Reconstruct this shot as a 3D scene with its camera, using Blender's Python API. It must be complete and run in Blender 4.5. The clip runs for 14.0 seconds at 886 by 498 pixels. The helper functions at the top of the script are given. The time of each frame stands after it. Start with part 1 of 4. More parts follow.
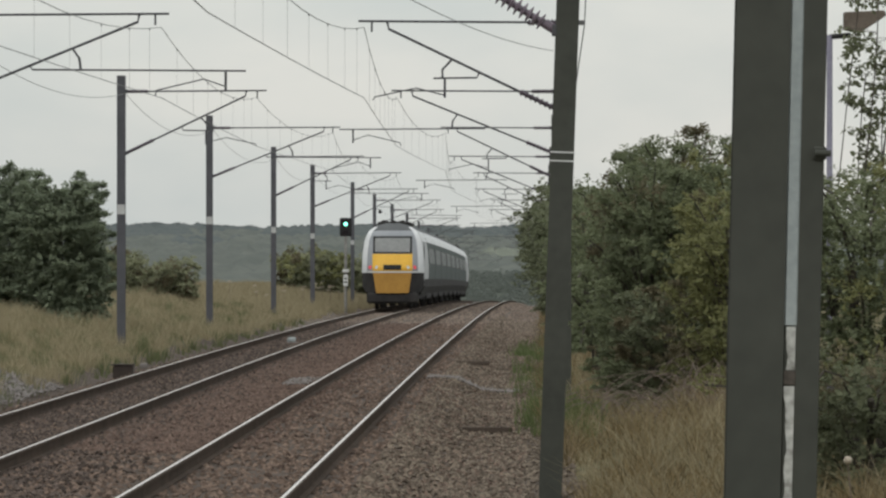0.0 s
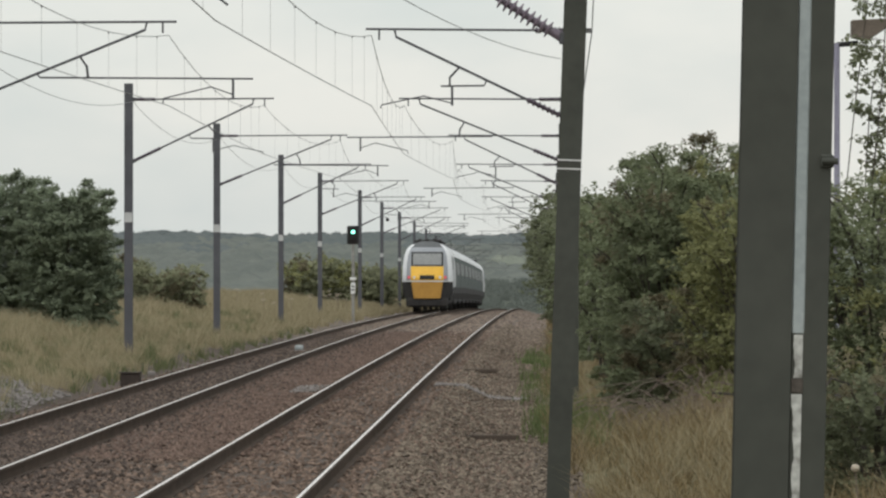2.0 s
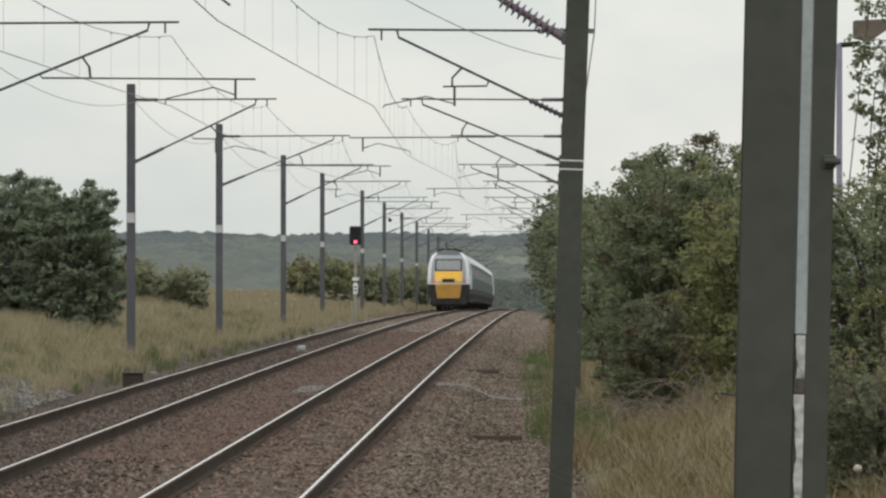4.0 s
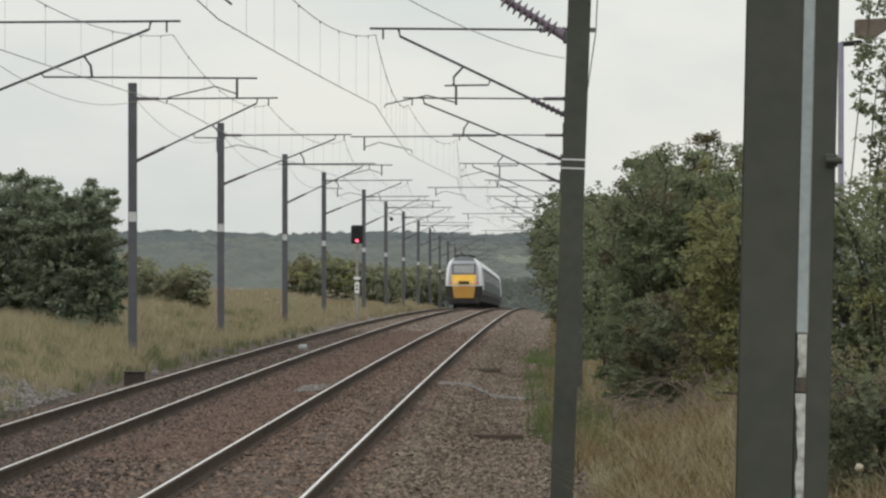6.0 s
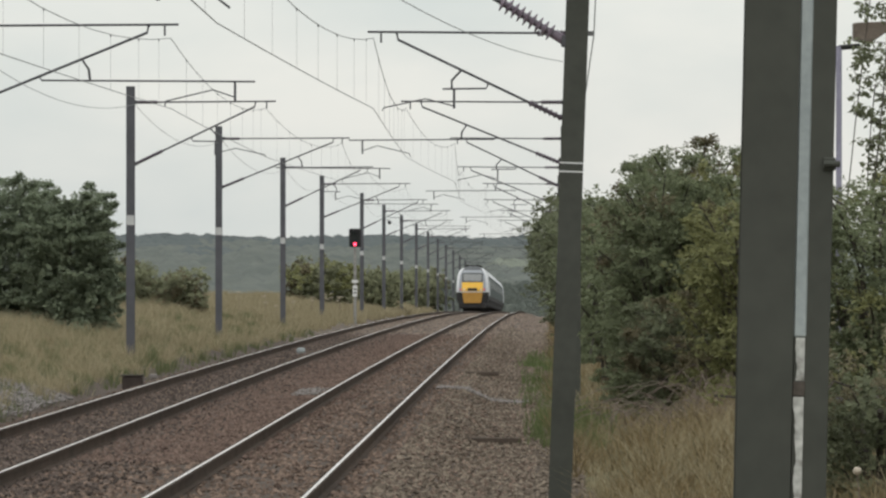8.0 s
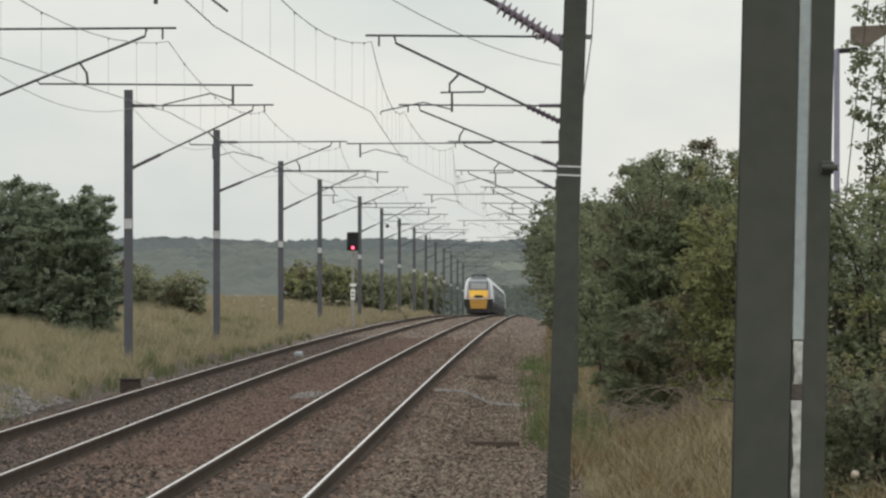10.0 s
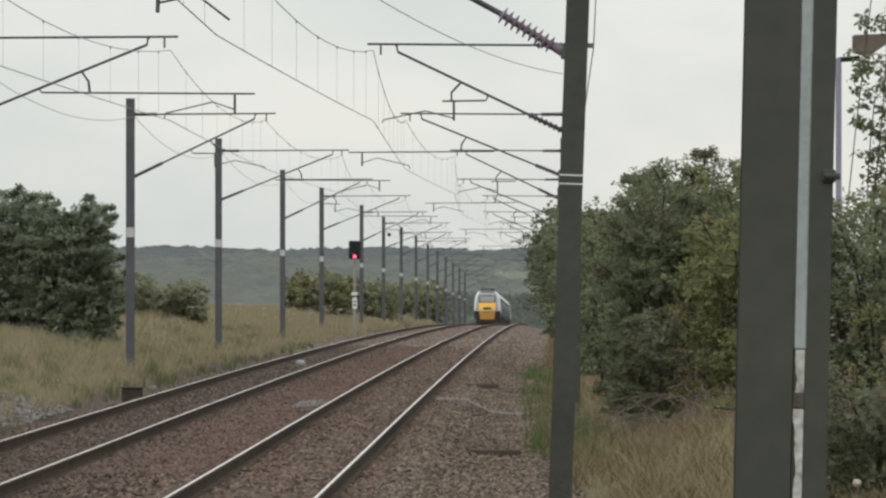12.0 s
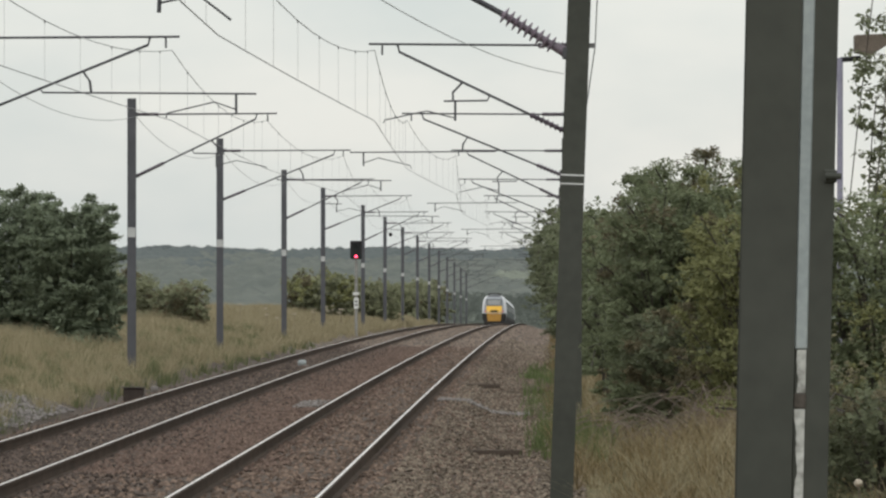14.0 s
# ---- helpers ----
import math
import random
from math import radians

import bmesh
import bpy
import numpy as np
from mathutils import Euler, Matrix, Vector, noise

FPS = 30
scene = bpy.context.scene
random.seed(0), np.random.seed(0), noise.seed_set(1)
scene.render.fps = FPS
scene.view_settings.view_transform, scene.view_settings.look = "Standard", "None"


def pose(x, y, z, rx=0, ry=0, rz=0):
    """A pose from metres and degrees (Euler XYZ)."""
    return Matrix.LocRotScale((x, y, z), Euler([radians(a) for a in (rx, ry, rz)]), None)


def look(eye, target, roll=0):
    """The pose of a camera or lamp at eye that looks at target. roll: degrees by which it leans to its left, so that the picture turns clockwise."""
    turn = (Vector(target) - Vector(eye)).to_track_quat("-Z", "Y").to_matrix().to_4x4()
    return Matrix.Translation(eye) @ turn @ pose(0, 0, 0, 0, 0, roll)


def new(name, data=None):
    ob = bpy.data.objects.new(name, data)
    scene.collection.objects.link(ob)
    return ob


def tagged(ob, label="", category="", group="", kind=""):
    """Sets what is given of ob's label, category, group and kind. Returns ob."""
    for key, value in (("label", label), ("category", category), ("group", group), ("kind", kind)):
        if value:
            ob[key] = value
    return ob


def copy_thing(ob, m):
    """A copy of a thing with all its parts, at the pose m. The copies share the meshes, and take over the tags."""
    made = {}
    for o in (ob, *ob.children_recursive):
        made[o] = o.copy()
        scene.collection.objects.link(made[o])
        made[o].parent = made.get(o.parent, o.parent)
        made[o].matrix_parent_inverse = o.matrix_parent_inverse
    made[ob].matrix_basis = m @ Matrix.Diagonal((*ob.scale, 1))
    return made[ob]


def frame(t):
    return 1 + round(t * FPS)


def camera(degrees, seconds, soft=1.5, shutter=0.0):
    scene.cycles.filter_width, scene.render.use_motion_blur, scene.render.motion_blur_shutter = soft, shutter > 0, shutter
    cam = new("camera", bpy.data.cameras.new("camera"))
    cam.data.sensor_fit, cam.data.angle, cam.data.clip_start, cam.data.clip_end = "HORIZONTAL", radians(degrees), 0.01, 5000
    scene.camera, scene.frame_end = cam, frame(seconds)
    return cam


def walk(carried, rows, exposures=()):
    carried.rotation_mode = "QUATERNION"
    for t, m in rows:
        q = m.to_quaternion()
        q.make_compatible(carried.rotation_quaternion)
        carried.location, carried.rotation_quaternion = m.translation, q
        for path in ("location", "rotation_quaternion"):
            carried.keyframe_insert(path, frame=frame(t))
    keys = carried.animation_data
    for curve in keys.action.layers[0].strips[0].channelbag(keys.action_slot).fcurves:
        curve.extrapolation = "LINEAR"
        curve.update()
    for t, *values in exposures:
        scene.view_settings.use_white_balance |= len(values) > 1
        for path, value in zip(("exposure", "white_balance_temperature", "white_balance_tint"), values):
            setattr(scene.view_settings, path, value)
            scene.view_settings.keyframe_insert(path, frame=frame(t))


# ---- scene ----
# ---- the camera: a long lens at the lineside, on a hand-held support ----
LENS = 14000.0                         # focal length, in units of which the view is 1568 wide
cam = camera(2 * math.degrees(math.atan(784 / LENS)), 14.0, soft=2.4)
EYE = (0.0, 0.0, 2.254)
SWAY = [(0.0, -12, -14), (0.5, -3, 0), (1.0, 3, -4), (1.5, -3.5, -6.5), (2.0, 1, 0), (2.5, 1.5, 4.5), (3.0, 4, 1.5),
        (5.5, 6.5, 0), (6.0, 8, -1), (6.5, 0, 0), (7.0, 1.5, 1.5), (7.5, 5.5, -6.5), (8.0, 4.5, 5), (10.5, 0.5, 15),
        (11.0, 3, 21), (11.5, 7, 23.5), (12.0, 4, 26.5), (12.5, 8, 14.5), (13.0, 4.5, 26.5), (13.5, 4.5, 22), (14.0, 6.5, 26.5)]
TILT = 16.0
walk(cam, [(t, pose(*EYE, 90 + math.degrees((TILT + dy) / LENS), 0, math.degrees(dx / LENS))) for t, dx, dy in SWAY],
     exposures=[(0.0, -0.2), (0.4, 0.0), (14.0, 0.0)])

# ---- overcast daylight ----
world = bpy.data.worlds.new("overcast")
scene.world = world
world.use_nodes = True
wn, wl = world.node_tree.nodes, world.node_tree.links
wn.clear()
sky = wn.new("ShaderNodeTexSky")
sky.sky_type, sky.sun_disc = "NISHITA", False
sky.sun_elevation, sky.sun_rotation = radians(42), radians(200)
tc = wn.new("ShaderNodeTexCoord")
cloud = wn.new("ShaderNodeTexNoise")
cloud.inputs["Scale"].default_value, cloud.inputs["Detail"].default_value = 17.0, 5.0
flat = wn.new("ShaderNodeMapping")           # cloud banks lie flat
flat.inputs["Scale"].default_value = (1.0, 1.0, 2.2)
ramp = wn.new("ShaderNodeValToRGB")
ramp.color_ramp.elements[0].position, ramp.color_ramp.elements[0].color = 0.34, (0.555, 0.6, 0.597, 1)
ramp.color_ramp.elements[1].position, ramp.color_ramp.elements[1].color = 0.64, (0.725, 0.725, 0.69, 1)
dim = wn.new("ShaderNodeMix")
dim.data_type = "RGBA"
dim.inputs["Factor"].default_value = 0.985
bg = wn.new("ShaderNodeBackground")
wo = wn.new("ShaderNodeOutputWorld")
wl.new(tc.outputs["Generated"], flat.inputs["Vector"])
wl.new(flat.outputs["Vector"], cloud.inputs["Vector"])
wl.new(cloud.outputs["Fac"], ramp.inputs["Fac"])
wl.new(sky.outputs["Color"], dim.inputs["A"])
wl.new(ramp.outputs["Color"], dim.inputs["B"])
# an overcast sky is brighter overhead than at the horizon
up = wn.new("ShaderNodeSeparateXYZ")
lift = wn.new("ShaderNodeMapRange")
lift.inputs["To Min"].default_value, lift.inputs["To Max"].default_value = 1.0, 2.35
wl.new(tc.outputs["Generated"], up.inputs["Vector"])
wl.new(up.outputs["Z"], lift.inputs["Value"])
wl.new(lift.outputs["Result"], bg.inputs["Strength"])
wl.new(dim.outputs["Result"], bg.inputs["Color"])
wl.new(bg.outputs["Background"], wo.inputs["Surface"])
sun_data = bpy.data.lights.new("sun", "SUN")
sun_data.energy, sun_data.angle, sun_data.color = 0.6, radians(25), (1.0, 0.97, 0.92)
sun = new("sun", sun_data)
sun.matrix_world = look((-40, -60, 80), (0, 60, 0))


# ---- materials ----
def material(name, dark, light, rough=0.8, metal=0.0, scale=6.0, fine=60.0, bump=0.3, island=0.0, depth=0.01, spec=0.3, coords="Object"):
    """Two-scale noise between two base colours, fine relief, and, with island, a shade of its own for each loose piece."""
    m = bpy.data.materials.new(name)
    m.use_nodes = True
    n, l = m.node_tree.nodes, m.node_tree.links
    b = n["Principled BSDF"]
    b.inputs["Metallic"].default_value = metal
    b.inputs["Specular IOR Level"].default_value = spec
    co = n.new("ShaderNodeTexCoord")
    big, small = n.new("ShaderNodeTexNoise"), n.new("ShaderNodeTexNoise")
    big.inputs["Scale"].default_value, small.inputs["Scale"].default_value = scale, fine
    big.inputs["Detail"].default_value = small.inputs["Detail"].default_value = 4
    l.new(co.outputs[coords], big.inputs["Vector"])
    l.new(co.outputs[coords], small.inputs["Vector"])
    add = n.new("ShaderNodeMath")
    add.operation = "MULTIPLY_ADD"
    add.inputs[1].default_value, = (0.45,)
    l.new(small.outputs["Fac"], add.inputs[0])
    half = n.new("ShaderNodeMath")
    half.operation = "MULTIPLY"
    half.inputs[1].default_value = 0.55
    l.new(big.outputs["Fac"], half.inputs[0])
    l.new(half.outputs[0], add.inputs[2])
    last = add
    if island:
        geo = n.new("ShaderNodeNewGeometry")
        mix = n.new("ShaderNodeMix")
        mix.inputs["Factor"].default_value = island
        l.new(add.outputs[0], mix.inputs["A"])
        l.new(geo.outputs["Random Per Island"], mix.inputs["B"])
        last = mix
    r = n.new("ShaderNodeValToRGB")
    r.color_ramp.elements[0].position, r.color_ramp.elements[0].color = (0.1 if island else 0.33), (*dark, 1)
    r.color_ramp.elements[1].position, r.color_ramp.elements[1].color = (0.9 if island else 0.67), (*light, 1)
    l.new(last.outputs["Result"] if island else last.outputs[0], r.inputs["Fac"])
    l.new(r.outputs["Color"], b.inputs["Base Color"])
    rr = n.new("ShaderNodeMapRange")
    rr.inputs["To Min"].default_value, rr.inputs["To Max"].default_value = max(rough - 0.12, 0.05), min(rough + 0.1, 1)
    l.new(small.outputs["Fac"], rr.inputs["Value"])
    l.new(rr.outputs["Result"], b.inputs["Roughness"])
    if bump:
        bp = n.new("ShaderNodeBump")
        bp.inputs["Strength"].default_value, bp.inputs["Distance"].default_value = bump, depth
        l.new(small.outputs["Fac"], bp.inputs["Height"])
        l.new(bp.outputs["Normal"], b.inputs["Normal"])
    return m


def leafy(name, dark, light, island=0.6, scale=0.5):
    m = material(name, dark, light, rough=0.65, scale=scale, fine=3, bump=0, island=island, spec=0.15)
    n, l = m.node_tree.nodes, m.node_tree.links
    base, out = n["Principled BSDF"], n["Material Output"]
    ramp_node = base.inputs["Base Color"].links[0].from_node
    thin = n.new("ShaderNodeBsdfTranslucent")       # leaves and blades let light through
    mix = n.new("ShaderNodeMixShader")
    mix.inputs["Fac"].default_value = 0.4
    l.new(ramp_node.outputs["Color"], thin.inputs["Color"])
    l.new(base.outputs["BSDF"], mix.inputs[1])
    l.new(thin.outputs["BSDF"], mix.inputs[2])
    l.new(mix.outputs["Shader"], out.inputs["Surface"])
    return m


def glow(name, color, strength):
    m = bpy.data.materials.new(name)
    m.use_nodes = True
    b = m.node_tree.nodes["Principled BSDF"]
    b.inputs["Base Color"].default_value = (*color, 1)
    b.inputs["Emission Color"].default_value = (*color, 1)
    b.inputs["Emission Strength"].default_value = strength
    return m


M_BALLAST = material("ballast_bed", (0.045, 0.034, 0.027), (0.112, 0.088, 0.072), 0.95, scale=0.6, fine=22, bump=0.9, depth=0.04, spec=0.1)
M_STONE = material("ballast_stone", (0.044, 0.029, 0.022), (0.215, 0.155, 0.12), 0.9, scale=0.35, fine=40, bump=0.3, island=0.7, spec=0.15)
M_STONE_DARK = material("dark_ballast", (0.026, 0.02, 0.016), (0.128, 0.098, 0.083), 0.9, scale=0.35, fine=40, bump=0.3, island=0.7, spec=0.15)
M_RUST_STONE = material("rusty_stone", (0.042, 0.029, 0.024), (0.19, 0.132, 0.106), 0.9, scale=0.3, fine=40, bump=0.3, island=0.5, spec=0.1)
M_CESS = material("path_stone", (0.05, 0.039, 0.03), (0.225, 0.183, 0.142), 0.9, scale=0.3, fine=40, bump=0.3, island=0.65, spec=0.1)
# ballast towards the summit: haze put in as paler stone and bed colours
M_STONE_HAZED = material("hazed_ballast", (0.075, 0.058, 0.047), (0.27, 0.212, 0.175), 0.95, scale=0.35, fine=30, bump=0.3, island=0.6, spec=0.1)
M_BED_HAZED = material("hazed_bed", (0.075, 0.06, 0.049), (0.16, 0.128, 0.105), 0.95, scale=0.6, fine=22, bump=0.9, depth=0.04, spec=0.1)
M_PALE_STONE = material("pale_stone", (0.1, 0.09, 0.083), (0.26, 0.235, 0.22), 0.9, scale=0.8, fine=40, bump=0.3, island=0.5, spec=0.1)
M_SOIL = material("grassy_soil", (0.06, 0.055, 0.03), (0.16, 0.135, 0.075), 1.0, scale=0.4, fine=12, bump=0.8, depth=0.05, spec=0.05)
# grey-green with the haze of the distance mixed into the base colour
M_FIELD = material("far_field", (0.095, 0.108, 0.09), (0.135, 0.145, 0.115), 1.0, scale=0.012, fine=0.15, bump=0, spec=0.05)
M_STRAW = leafy("dry_grass", (0.195, 0.165, 0.1), (0.36, 0.305, 0.195), 0.3, 0.35)
M_STRAW_PALE = material("pale_down", (0.3, 0.26, 0.2), (0.46, 0.4, 0.32), 0.95, scale=20, fine=90, bump=0.5)
M_BROWN = leafy("brown_grass", (0.044, 0.034, 0.017), (0.27, 0.2, 0.102), 0.7)
M_GREEN = leafy("green_grass", (0.075, 0.086, 0.042), (0.17, 0.18, 0.09), 0.45)
M_WEED = leafy("weed_green", (0.06, 0.085, 0.032), (0.15, 0.18, 0.075), 0.45)
M_LEAF = leafy("leaf_green", (0.11, 0.13, 0.073), (0.24, 0.265, 0.152), 0.3, 1.3)
M_LEAF_DARK = leafy("leaf_dark", (0.14, 0.17, 0.12), (0.28, 0.315, 0.207), 0.3, 0.9)
M_LEAF_HEDGE = leafy("leaf_hedge", (0.105, 0.117, 0.07), (0.2, 0.215, 0.128), 0.3, 1.0)
M_LEAF_YELLOW = leafy("leaf_yellowing", (0.15, 0.155, 0.07), (0.29, 0.288, 0.13), 0.3, 1.2)
# leaf colour of the farther bushes, paled to put distance haze into it
M_LEAF_HAZED = leafy("leaf_hazed", (0.185, 0.195, 0.12), (0.295, 0.3, 0.185), 0.25, 0.7)
M_LEAF_BROWN = leafy("leaf_withered", (0.1, 0.088, 0.052), (0.2, 0.172, 0.105), 0.4, 1.3)
# the next four base colours carry distance haze; the ridge tone is bluer
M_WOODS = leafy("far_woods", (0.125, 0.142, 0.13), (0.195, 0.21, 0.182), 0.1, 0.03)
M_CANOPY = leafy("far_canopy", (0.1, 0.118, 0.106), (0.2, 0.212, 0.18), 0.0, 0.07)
M_WOODS_DARK = leafy("far_woods_dark", (0.088, 0.108, 0.106), (0.145, 0.165, 0.158), 0.0, 0.07)
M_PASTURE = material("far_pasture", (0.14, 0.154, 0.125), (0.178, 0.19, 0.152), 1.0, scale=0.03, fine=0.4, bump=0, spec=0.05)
M_BARK = material("bark", (0.04, 0.033, 0.027), (0.11, 0.095, 0.08), 0.95, scale=4, fine=40, bump=0.6)
M_DEAD = material("dead_stem", (0.085, 0.065, 0.053), (0.21, 0.165, 0.138), 0.95, scale=4, fine=40, bump=0.4)
M_RAILSIDE = material("rail_side", (0.036, 0.025, 0.018), (0.085, 0.06, 0.044), 0.9, scale=1.2, fine=30, bump=0.3, spec=0.1)
M_RAILTOP = material("rail_head", (0.6, 0.54, 0.5), (0.78, 0.715, 0.67), 0.3, metal=1.0, scale=0.8, fine=40, bump=0.05, spec=0.5)
M_MAST = material("mast_steel", (0.042, 0.044, 0.036), (0.07, 0.072, 0.06), 0.8, metal=0.1, scale=1.2, fine=9, bump=0.05, depth=0.003)
# mast steel with lens colour fringing and haze put in as a blue-grey tint
M_MAST_BLUE = material("mast_blue_tint", (0.062, 0.062, 0.069), (0.1, 0.1, 0.11), 0.75, metal=0.1, scale=1.5, fine=45, bump=0.1, depth=0.003)
M_TUBE = material("galvanised_tube", (0.055, 0.055, 0.06), (0.105, 0.105, 0.11), 0.7, metal=0.4, scale=5, fine=60, bump=0.1, depth=0.002)
M_WIRE = material("copper_wire", (0.15, 0.15, 0.15), (0.23, 0.23, 0.225), 0.6, metal=0.3, scale=3, fine=50, bump=0)
M_PORCELAIN = material("brown_porcelain", (0.034, 0.024, 0.034), (0.075, 0.054, 0.072), 0.35, scale=8, fine=60, bump=0.05, spec=0.5)
M_PORCELAIN_BIG = material("purple_porcelain", (0.12, 0.09, 0.115), (0.21, 0.17, 0.2), 0.3, scale=8, fine=60, bump=0.05, spec=0.5)
M_PLATE = material("white_plate", (0.5, 0.5, 0.48), (0.72, 0.72, 0.7), 0.6, scale=5, fine=50, bump=0.05)
M_DULL_PLATE = material("dull_white_plate", (0.32, 0.32, 0.32), (0.48, 0.48, 0.47), 0.7, scale=5, fine=50, bump=0.05)
M_GALV = material("galvanised_guard", (0.22, 0.25, 0.25), (0.36, 0.39, 0.385), 0.7, metal=0.2, scale=3, fine=30, bump=0.1, depth=0.003)
M_POLE = material("violet_grey_paint", (0.2, 0.19, 0.25), (0.3, 0.29, 0.36), 0.7, scale=3, fine=30, bump=0.1, depth=0.003)
M_HOUSING = material("brown_housing", (0.08, 0.065, 0.052), (0.16, 0.13, 0.105), 0.8, scale=4, fine=40, bump=0.1, depth=0.003)
M_FLAKE = material("flaking_paint", (0.08, 0.075, 0.06), (0.6, 0.6, 0.56), 0.8, scale=7, fine=30, bump=0.3, depth=0.004)
M_BLACK = material("black_case", (0.008, 0.008, 0.008), (0.02, 0.02, 0.02), 0.7, scale=6, fine=60, bump=0.1, depth=0.002)
M_POST = material("concrete_post", (0.16, 0.155, 0.145), (0.3, 0.29, 0.27), 0.9, scale=5, fine=50, bump=0.2, depth=0.003)
M_TIMBER = material("weathered_timber", (0.035, 0.026, 0.02), (0.09, 0.068, 0.052), 0.95, scale=2, fine=40, bump=0.5, depth=0.006)
M_BOX = material("dark_box", (0.02, 0.015, 0.012), (0.055, 0.04, 0.033), 0.8, scale=4, fine=50, bump=0.2)
M_SILVER = material("silver_grey_paint", (0.2, 0.21, 0.225), (0.27, 0.28, 0.295), 0.55, scale=0.6, fine=8, bump=0, spec=0.5)
M_WHITE = material("white_paint", (0.52, 0.53, 0.54), (0.68, 0.68, 0.68), 0.55, scale=0.6, fine=8, bump=0, spec=0.4)
M_YELLOW = material("warning_yellow", (0.6, 0.335, 0.03), (0.72, 0.41, 0.04), 0.45, scale=1.0, fine=9, bump=0, spec=0.4)
# the nose's yellow, darkened to put the lower front's shading into colour
M_AMBER = material("shaded_yellow", (0.37, 0.195, 0.045), (0.48, 0.265, 0.06), 0.55, scale=1.0, fine=9, bump=0, spec=0.3)
M_PALE = material("pale_silver_paint", (0.34, 0.35, 0.36), (0.46, 0.465, 0.47), 0.55, scale=0.5, fine=7, bump=0, spec=0.4)
M_COACH = material("coach_grey_green", (0.068, 0.082, 0.079), (0.1, 0.115, 0.11), 0.75, scale=0.5, fine=7, bump=0, spec=0.15)
M_UNDER = material("underframe", (0.015, 0.014, 0.014), (0.04, 0.037, 0.035), 0.85, scale=2, fine=20, bump=0.2)
M_ROOF = material("roof_grey", (0.07, 0.073, 0.075), (0.12, 0.123, 0.125), 0.85, scale=0.8, fine=10, bump=0.05)
M_GLASS = material("tinted_glass", (0.035, 0.042, 0.044), (0.055, 0.063, 0.064), 0.4, scale=0.5, fine=5, bump=0, spec=0.2)
M_SCREEN = material("windscreen_glass", (0.13, 0.132, 0.128), (0.19, 0.19, 0.182), 0.12, scale=1.0, fine=6, bump=0, spec=0.8)
M_RED = glow("red_lamp", (1.0, 0.07, 0.14), 5.0)
M_TAIL = glow("tail_lamp", (0.55, 0.06, 0.08), 0.45)
M_GREENLAMP = glow("green_lamp", (0.25, 1.0, 0.72), 4.0)


# ---- building tools ----
def mesh_object(name, verts, faces, mats, parent=None, label="", slots=None, smooth=False):
    me = bpy.data.meshes.new(name)
    me.from_pydata([tuple(v) for v in verts], [], faces)
    for m in (mats if isinstance(mats, (list, tuple)) else [mats]):
        me.materials.append(m)
    if slots is not None:
        me.polygons.foreach_set("material_index", slots)
    if smooth:
        me.polygons.foreach_set("use_smooth", [True] * len(me.polygons))
    me.update()
    ob = new(name, me)
    if parent:
        ob.parent = parent
    return tagged(ob, label=label)


def part(name, bm, mat, parent=None, label="", smooth=False):
    me = bpy.data.meshes.new(name)
    bmesh.ops.recalc_face_normals(bm, faces=bm.faces[:])
    bm.to_mesh(me)
    bm.free()
    me.materials.append(mat)
    if smooth:
        me.polygons.foreach_set("use_smooth", [True] * len(me.polygons))
    ob = new(name, me)
    if parent:
        ob.parent = parent
    return tagged(ob, label=label)


def thing(name, m=None):
    ob = new(name)
    ob.empty_display_size = 0.2
    if m is not None:
        ob.matrix_basis = m
    return ob


def add_box(bm, center, size, bevel=0.0, turn=None):
    m = Matrix.Translation(center) @ (turn or Matrix()) @ Matrix.Diagonal((*size, 1))
    made = bmesh.ops.create_cube(bm, size=1.0, matrix=m)
    if bevel:
        edges = list({e for v in made["verts"] for e in v.link_edges})
        bmesh.ops.bevel(bm, geom=edges, offset=bevel, segments=1, affect="EDGES")
    return bm


def add_tube(bm, a, b, r, r2=None, sides=8):
    a, b = Vector(a), Vector(b)
    d = b - a
    m = Matrix.Translation((a + b) / 2) @ d.to_track_quat("Z", "Y").to_matrix().to_4x4()
    bmesh.ops.create_cone(bm, cap_ends=True, segments=sides, radius1=r, radius2=r if r2 is None else r2, depth=d.length, matrix=m)
    return bm


def add_hbeam(bm, wide, deep, z0, z1, flange=0.015, web=0.012, extra=0.0):
    """A rolled H-section upright, its flanges across y; extra widens the hind flange to the right."""
    w, d = wide / 2, deep / 2
    ring = [(-w, -d), (w, -d), (w, -d + flange), (web / 2, -d + flange), (web / 2, d - flange), (w + extra, d - flange), (w + extra, d), (-w, d), (-w, d - flange), (-web / 2, d - flange), (-web / 2, -d + flange), (-w, -d + flange)]
    low, high = [bm.verts.new((x, y, z0)) for x, y in ring], [bm.verts.new((x, y, z1)) for x, y in ring]
    for i in range(12):
        k = (i + 1) % 12
        bm.faces.new((low[i], low[k], high[k], high[i]))
    bm.faces.new(high)
    bm.faces.new(low[::-1])
    return bm


